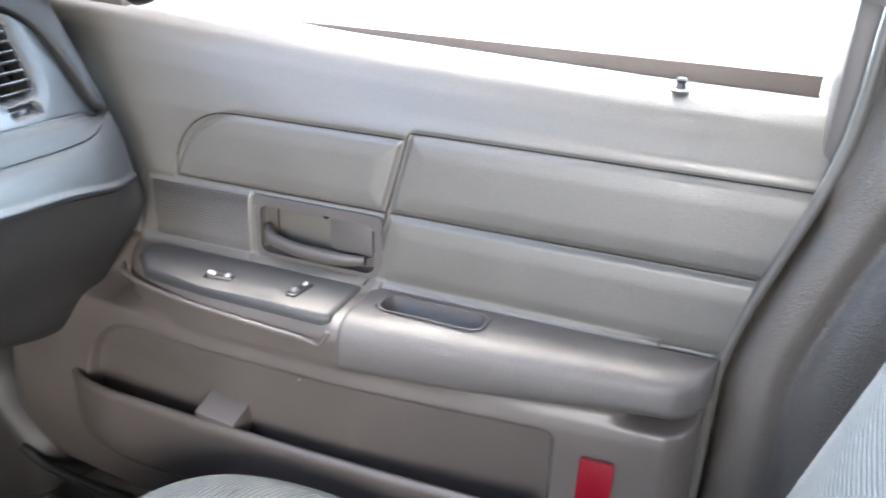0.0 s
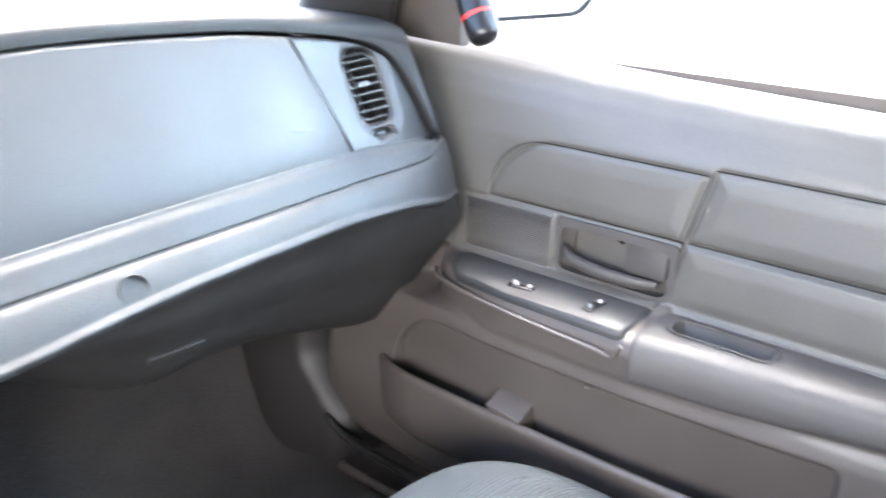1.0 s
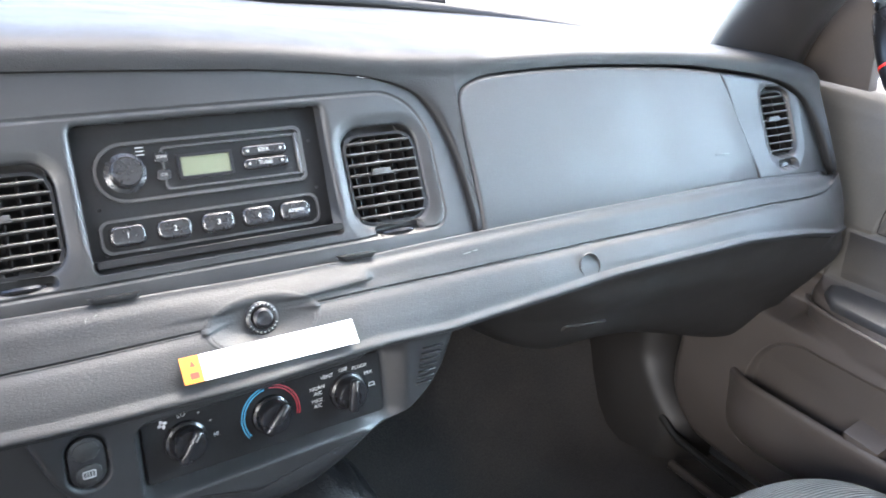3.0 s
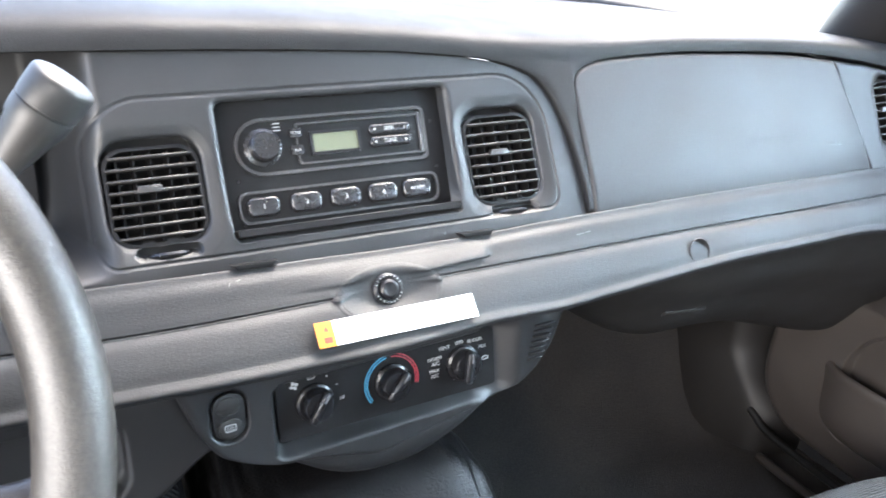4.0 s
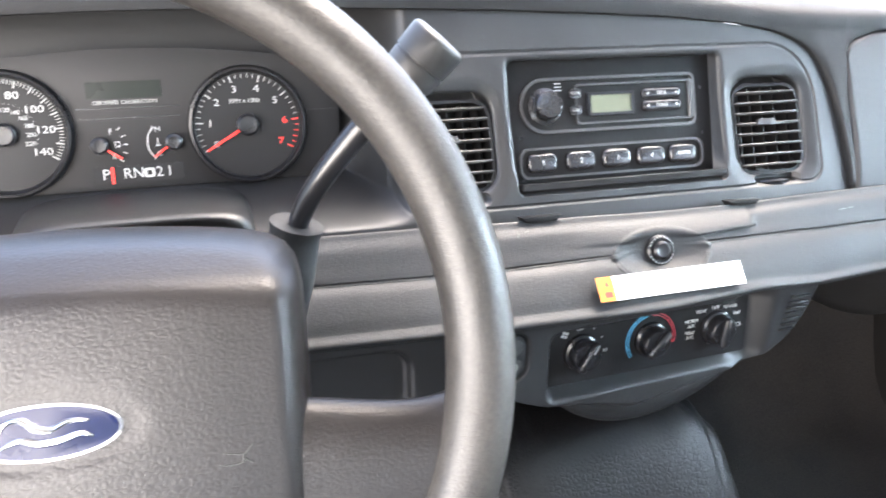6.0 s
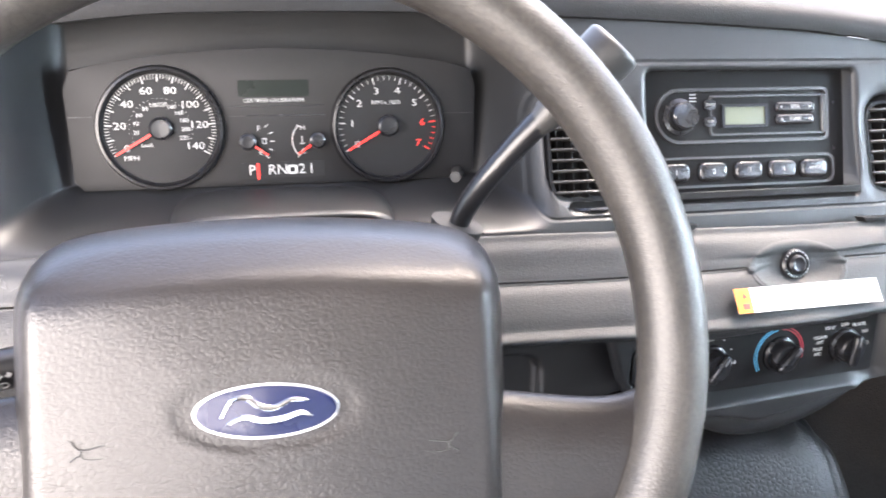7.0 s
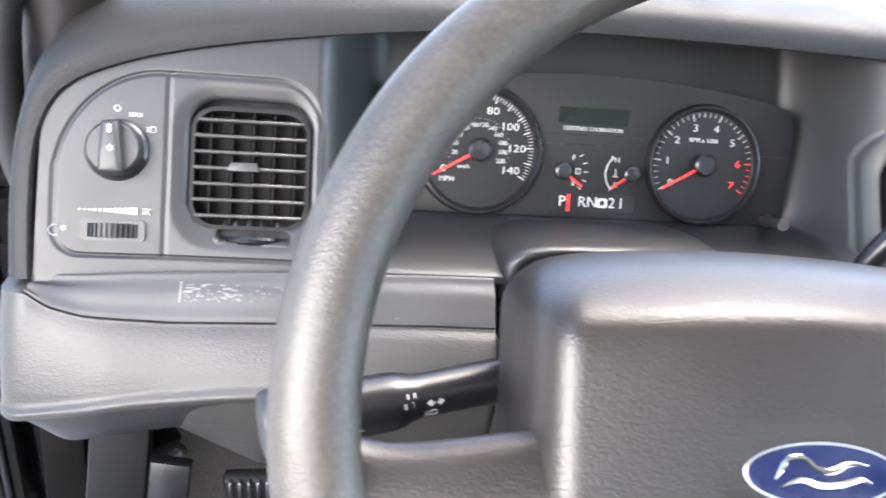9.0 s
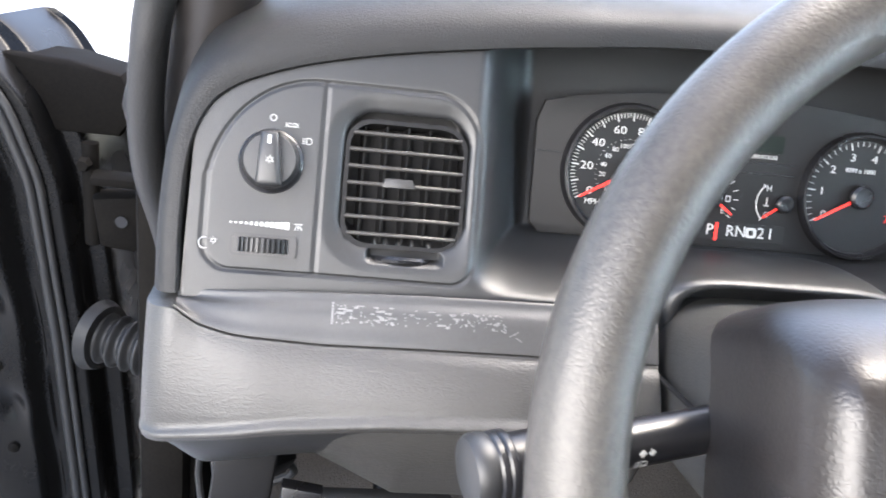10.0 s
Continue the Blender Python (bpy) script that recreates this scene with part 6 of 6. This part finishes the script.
for k, (x, y, z) in enumerate(((-0.725, 0.72, 0.755), (-0.705, 0.70, 0.735), (-0.74, 0.74, 0.72), (-0.69, 0.72, 0.70))):
    part("connector", box((0.03, 0.03, 0.022), pose(x, y, z, 10 * k, 5, 15 * k), 0.003), BLACKM, clutter)
    part("wire", tube(spline([(x, y, z), (x + 0.02, y + 0.02, z - 0.03), (x - 0.01, y + 0.05, z - 0.08), (x, y + 0.04, z - 0.16)], 16), 0.003, 8), RUBBER, clutter)
part("bolt", lathe([(0.007, 0), (0.007, 0.006), (0.005, 0.008), (0.005, 0.02), (0, 0.02)], pose(-0.712, 0.69, 0.742, 90, 0, 0), 6), SATIN, clutter)

# The tunnel hump under a loose black vinyl cover.
hump = thing("tunnel_cover", (0.0, 0.55, 0.33), "creased black vinyl cover over the transmission tunnel", "cover")
nu, nv = 110, 90
P = np.zeros((nu, nv, 3))
for i, a in enumerate(np.linspace(0, math.pi, nu)):
    for j, t in enumerate(np.linspace(0, 1, nv)):
        y = 0.35 + 0.75 * t
        zc = 0.46 + 0.22 * float(ease(np.array(y), 0.40, 0.62))
        w = 0.125 + 0.02 * (1 - t)
        n = noise.fractal(Vector((8 * math.cos(a), 9 * y, 3.0)), 1.0, 2.0, 4) * 0.006
        P[i, j] = (-0.005 - (w + n) * math.copysign(abs(math.cos(a)) ** 0.36, math.cos(a)), y + n, 0.33 + (zc - 0.33 + n) * abs(math.sin(a)) ** 0.32)
sheet("vinyl", P, VINYL, hump)
part("carpet_gap", box((0.10, 0.25, 0.10), pose(-0.19, 0.66, 0.62, 12, 0, 0), 0.02), CLOTH, hump, "pale carpet edge beside the cover")

# ---------------------------------------------------------------- car shell
def structure(name, bm, mat, label, category):
    return tagged(part(name, bm, mat), label, category, kind="structure")


structure("ground", box((600, 600, 0.2), pose(0, 0, -0.1)), CONCRETE, "pale sunlit concrete ground outside the car", "ground")
nu, nv = 80, 80
P = np.zeros((nu, nv, 3))
for i, x in enumerate(np.linspace(-0.76, 0.80, nu)):
    for j, y in enumerate(np.linspace(-1.2, 1.12, nv)):
        n = noise.fractal(Vector((6 * x, 6 * y, 0)), 1.0, 2.0, 4) * 0.006
        P[i, j] = (x, y, 0.345 + n + 0.30 * float(ease(np.array(y), 0.86, 1.12)) ** 1.3)
tagged(sheet("floor", P, CARPET), "dark carpeted car floor", "floor", kind="structure")
structure("firewall", box((1.60, 0.03, 0.60), pose(0, 1.13, 0.62)), CARPET, "dark firewall at the end of the footwell", "wall")
structure("cowl", box((1.56, 0.55, 0.02), pose(0, 1.02, 0.80)), BLACKM, "dark tray inside the dashboard", "panel")
structure("right_side", box((0.03, 0.62, 0.62), pose(0.875, 0.93, 0.62)), DIRTY, "dark body side beside the passenger footwell", "panel")
structure("right_closure", box((0.10, 0.03, 0.62), pose(0.82, 1.10, 0.66)), DIRTY, "dark panel closing the passenger footwell", "panel")
structure("right_rocker", box((0.03, 1.50, 0.34), pose(0.835, 0.10, 0.44)), DIRTY, "dark body sill behind the passenger door", "panel")
structure("left_closure", box((0.42, 0.04, 0.56), pose(-0.99, 1.20, 0.55), 0.03), DIRTY, "dark inner wing behind the door hinges", "panel")
structure("left_side", box((0.03, 0.30, 0.60), pose(-0.775, 0.98, 0.62)), DIRTY, "dark body side beside the driver's footwell", "panel")

# Kick panel on the passenger side, with a rolled edge.
rows = []
for t in np.linspace(0, 1, 40):
    a = t * math.pi / 2
    cy, cz = 0.79 + 0.30 * math.sin(a), 0.36
    prof = []
    for w in np.linspace(0, 1, 30):
        z = 0.345 + 0.44 * w
        r = 0.10 * (1 - math.sin(min(1, (z - 0.345) / 0.20) * math.pi / 2))
        roll = math.sqrt(1 - (1 - min(1, t / 0.14)) ** 2)
        prof.append((0.800 - 0.062 * roll - 0.015 * math.sin(math.pi * t) - r * (0.2 + 0.8 * t) * 0.6 - 0.015 * t, 0.862 + 0.248 * t - 0.08 * (1 - t) * float(ease(np.array(0.50 - z), 0.0, 0.10)), z))
    rows.append(prof)
kick = tagged(sheet("kick_panel", rows, KICK, flip=True), "dark plastic kick panel beside the passenger footwell", "panel", kind="structure")
tagged(part("sill_plate", tube(spline([(0.700, 0.78, 0.366), (0.702, 0.65, 0.362), (0.702, 0.3, 0.360), (0.702, -0.1, 0.360)], 50), 0.007, 12), DOORH), "taupe plastic sill moulding along the floor", "trim", kind="structure")
tagged(part("door_seal", tube(spline([(0.722, 0.83, 0.415), (0.72, 0.76, 0.395), (0.72, 0.5, 0.388), (0.72, 0.1, 0.385)], 60), 0.006, 12), RUBBER), "black rubber door seal", "seal", kind="structure")

# B pillar with its trim and rubber seal.
rows = []
for t in np.linspace(0, 1, 60):
    z = 0.40 + 0.66 * t
    y0 = 0.052 - 0.060 * float(ease(np.array(z), 0.68, 0.95)) - 0.03 * max(0, z - 0.93)
    rows.append([(x, y0 - dy, z) for dy, x in spline([(0.012, 0.845), (0.016, 0.800), (0.026, 0.782), (0.045, 0.776), (0.058, 0.781), (0.066, 0.781), (0.078, 0.772), (0.105, 0.768), (0.135, 0.772), (0.16, 0.80)], 50)])
tagged(sheet("pillar_trim", rows, PILLARB, flip=False), "brown grained trim of the middle door pillar", "trim", kind="structure")
# Added black strip: the shadow between door edge and pillar, put in as colour.
rows = [[(x, 0.052 - 0.060 * float(ease(np.array(z), 0.68, 0.95)) - 0.03 * max(0, z - 0.93) + dy, z) for dy, x in ((0.008, 0.808), (0.003, 0.803), (-0.002, 0.801), (-0.010, 0.803))] for z in np.linspace(0.40, 0.87, 40)]
tagged(sheet("pillar_gap_shade", rows, RUBBER), "dark strip that draws the shade in the gap behind the door", "seal", kind="structure")
tagged(part("pillar_seal", tube([(0.789, 0.046 - 0.060 * float(ease(np.array(z), 0.68, 0.95)) - 0.03 * max(0, z - 0.93), z) for z in np.linspace(0.40, 1.06, 50)], 0.0050, 12), DOORM), "slim taupe seal down the door opening", "seal", kind="structure")
structure("pillar_b_right", box((0.06, 0.16, 1.05), pose(0.84, -0.075, 0.90), 0.01), DOORH, "taupe middle door pillar", "pillar")
structure("pillar_upper_trim", tube(spline([(0.79, -0.02, 1.02), (0.77, -0.035, 1.12), (0.72, -0.06, 1.28), (0.66, -0.08, 1.42)], 20), 0.045, 16), DOORM, "taupe upper pillar trim", "trim")
for sx in (1, -1):
    p = spline([(sx * 0.775, 0.83, 0.92), (sx * 0.742, 0.76, 1.03), (sx * 0.70, 0.63, 1.16), (sx * 0.655, 0.48, 1.30), (sx * 0.61, 0.36, 1.41)], 30)
    structure("pillar_a_right" if sx > 0 else "pillar_a_left", tube(p, [(0.055 if sx > 0 else 0.038) - 0.012 * min(1, k / 10) for k in range(30)], 20, True, 1.2), PILLAR, "dark trim of the windscreen pillar", "pillar")
structure("screen_base", tube(spline([(-0.74, 0.93, 0.985), (-0.45, 1.20, 1.02), (0, 1.28, 1.03), (0.45, 1.20, 1.015), (0.74, 0.93, 0.975)], 50), 0.012, 10), RUBBER, "black rubber along the foot of the windscreen", "trim")
structure("ceiling", box((1.24, 2.16, 0.03), pose(0, -0.63, 1.43), 0.01), HEAD, "pale cloth headliner", "ceiling")
structure("side_rear_right", box((0.04, 1.5, 0.62), pose(0.80, -0.95, 0.66)), DOORH, "taupe rear door trim", "wall")
structure("side_rear_left", box((0.04, 1.2, 0.62), pose(-0.80, -1.05, 0.66)), DOORH, "taupe rear door trim", "wall")
structure("rear_wall", box((1.60, 0.10, 0.72), pose(0, -1.68, 0.68)), CLOTH, "grey rear seat back closing the cabin", "wall")
structure("pillar_b_left", box((0.08, 0.14, 1.05), pose(-0.83, -0.40, 0.90), 0.02), DOORH, "taupe middle pillar behind the driver", "pillar")
for sx in (1, -1):
    structure("roof_rail_right" if sx > 0 else "roof_rail_left", tube([(sx * 0.62, 0.38, 1.42), (sx * 0.64, -0.6, 1.44), (sx * 0.62, -1.6, 1.42)], 0.04, 12), HEAD, "pale roof rail", "trim")
screen = part("windscreen", bmesh.new(), GLASS)
me = screen.data
bm = bmesh.new()
grid = [[bm.verts.new((sx * (0.74 - 0.13 * t), 0.93 + 0.35 * (1 - sx * sx) * (1 - 0.3 * t) - 0.58 * t, 0.985 + 0.045 * (1 - sx * sx) + 0.43 * t)) for t in np.linspace(0, 1, 12)] for sx in np.linspace(-1, 1, 24)]
for a, b in zip(grid, grid[1:]):
    for k in range(11):
        bm.faces.new((a[k], b[k], b[k + 1], a[k + 1]))
bm.to_mesh(me)
bm.free()
me.polygons.foreach_set("use_smooth", [True] * len(me.polygons))
screen.visible_shadow = False
tagged(screen, "clear curved windscreen", "windscreen", kind="structure")
side = part("window_right", box((0.004, 0.72, 0.46), pose(0.845, 0.30, 1.17, 0, -14, 0)), GLASS)
side.visible_shadow = False
tagged(side, "clear raised passenger window", "window", kind="structure")

for x0, x1 in ((-0.05, 0.55), (-0.62, -0.08)):
    w = thing("wiper", (x0, 1.28, 1.0), "black windscreen wiper resting at the foot of the glass", "wiper")
    part("arm", tube(spline([(x1, 1.24, 1.022), ((x0 + x1) / 2, 1.29, 1.036), (x0, 1.31, 1.032)], 12), 0.004, 8), BLACKM, w)
    part("blade", box((0.50, 0.006, 0.007), pose((x0 + x1) / 2, 1.275, 1.034, 0, 0, 3), 0.002), RUBBER, w)

# ---------------------------------------------------------------- passenger seat
def cloth_seat():
    seat = thing("passenger_seat", (0.39, 0.22, 0.345), "grey ribbed cloth front passenger seat", "car seat")
    def blob(name, c, h, m, ex, label, mat, nu=90, nv=60):
        rows = []
        for a in np.linspace(0, 2 * math.pi, nu, endpoint=False):
            col = []
            for b in np.linspace(-math.pi / 2, math.pi / 2, nv):
                f = lambda t: math.copysign(abs(t) ** ex, t)
                p = Vector((h[0] * f(math.cos(a)) * f(math.cos(b)), h[1] * f(math.sin(a)) * f(math.cos(b)), h[2] * f(math.sin(b))))
                col.append(Matrix.Translation(c) @ m @ p)
            rows.append(col)
        return sheet(name, rows, mat, seat, label, closed=True)
    blob("cushion", (0.385, 0.225, 0.497), (0.285, 0.305, 0.085), Matrix.Rotation(radians(4), 4, "X"), 0.45, "padded cloth cushion", CLOTH)
    blob("backrest", (0.385, -0.118, 0.80), (0.285, 0.095, 0.36), Matrix.Rotation(radians(16), 4, "X"), 0.45, "padded cloth backrest", CLOTHB)
    part("base", box((0.46, 0.48, 0.08), pose(0.385, 0.20, 0.38), 0.02), BLACKM, seat, "dark seat frame")
    bm = bmesh.new()
    for k in range(9):
        y = 0.06 + 0.045 * k
        add_tube(bm, [(0.16 + 0.45 * q, y, 0.5835 + 0.0012 * k - 0.010 * (2 * q - 1) ** 4) for q in np.linspace(0, 1, 20)], 0.0016, 6)
    part("stitching", bm, CLOTH, seat, "sewn seams across the cushion")
    return seat


cloth_seat()

# ---------------------------------------------------------------- open driver's door
dd = thing("driver_door", (-0.90, 0.90, 0.35), "open black driver's door seen from its hinge side", "car door")
STRIP = knots([(0.30, -0.915), (0.424, -0.921), (0.631, -0.934), (0.80, -0.951), (0.875, -0.976), (0.93, -1.02), (0.97, -1.09)], 0.05, 0.25, 1.0)
nu, nv = 150, 130
u, v = np.meshgrid(np.linspace(-0.16, 0.085, nu), np.linspace(0.28, 0.945, nv), indexing="ij")
wob = 0.004 * np.sin(40 * u + 9 * v) * np.cos(31 * v + 2) * (u < -0.01)
dep = 1.00 - 0.018 * (1 - ease(u, -0.03, -0.012)) + wob
dep = dep + 0.012 * np.exp(-(((u + 0.055) / 0.018) ** 2 + ((v - 0.66) / 0.03) ** 2)) + 0.010 * np.exp(-(((u + 0.045) / 0.015) ** 2 + ((v - 0.55) / 0.02) ** 2))
dep = dep + 0.030 * ease(u, 0.028, 0.040) + 0.09 * ease(u, 0.055, 0.075)
P = np.stack([STRIP(v) + u, dep + 0.02 * ease(v, 0.90, 0.945), v], -1)
sheet("inner_panel", P, PAINT, dd, "glossy black inner panel and edge flange")
for off, r in ((0.004, 0.0055), (0.0135, 0.0042)):
    part("weather_strip", tube([(float(STRIP(z)) + off, 0.997, z) for z in np.linspace(0.28, 0.95, 60)], r, 12), RUBBER, dd, "black rubber weather strip")
part("top_edge", prism([(-0.20, -0.05), (0.105, -0.05), (0.125, -0.02), (0.108, 0.012), (0.06, 0.022), (-0.02, 0.024), (-0.20, 0.020)], 0.06, basis((-0.975, 1.085, 0.893), (1, 0, 0), (0, 0, 1)), 0.006), DIRTY, dd, "scuffed top of the door edge")
hinge = part("hinge", prism([(-0.022, 0.020), (0.025, 0.024), (0.030, -0.028), (0.016, -0.036), (-0.016, -0.030)], 0.03, basis((-0.868, 1.02, 0.770), (1, 0.1, 0), (0, 0, 1)), 0.004), DIRTY, dd, "dusty steel hinge")
part("hinge_arm", box((0.062, 0.03, 0.009), pose(-0.858, 1.0, 0.808, 0, 4, 8), 0.003), DIRTY, hinge, "rust-stained hinge strap")
part("hinge_hole", lathe([(0, 0.0004), (0.006, 0.0004), (0.006, 0)], basis((-0.860, 0.9885, 0.768), (1, 0, 0), (0, 0, 1)), 20), BLACK, hinge)
part("hinge_bolt", lathe([(0.007, 0), (0.007, 0.008), (0.005, 0.011), (0, 0.011)], basis((-0.895, 1.0, 0.822), (1, 0, 0), (0, 0, 1)), 6), DIRTY, hinge)
part("hinge_pin", tube([(-0.893, 1.01, 0.735), (-0.893, 1.01, 0.84)], 0.008, 12), DIRTY, hinge)
pth = [(-0.884 + 0.10 * t, 1.00 - 0.03 * t, 0.632 - 0.01 * t) for t in np.linspace(0, 1, 90)]
part("wiring_boot", tube(pth, [0.025 + 0.0035 * math.sin(t * 2 * math.pi * 7) for t in np.linspace(0, 1, 90)], 24), RUBBER, dd, "ribbed rubber wiring boot")
part("boot_flange", tube([(-0.890, 1.002, 0.633), (-0.880, 0.998, 0.632)], [0.038, 0.034], 30, True, 1.15), RUBBER, dd, "flange of the boot")
for x, z in ((-0.985, 0.60), (-0.975, 0.50), (-0.982, 0.43), (-0.99, 0.70)):
    part("bolt", lathe([(0.006, 0), (0.006, 0.004), (0.003, 0.006), (0, 0.006)], basis((x, 0.984, z), (1, 0, 0), (0, 0, 1)), 8), DIRTY, dd)
structure("body_seal_left", tube(spline([(-0.70, 0.62, 1.15), (-0.760, 0.72, 1.045), (-0.778, 0.745, 0.98), (-0.785, 0.775, 0.90), (-0.775, 0.82, 0.80), (-0.765, 0.86, 0.60)], 60), 0.012, 14), RUBBER, "black rubber seal round the driver's door opening", "seal")
structure("hinge_pillar", box((0.04, 0.22, 0.75), pose(-0.785, 0.92, 0.62), 0.01), DIRTY, "dark door hinge pillar", "pillar")
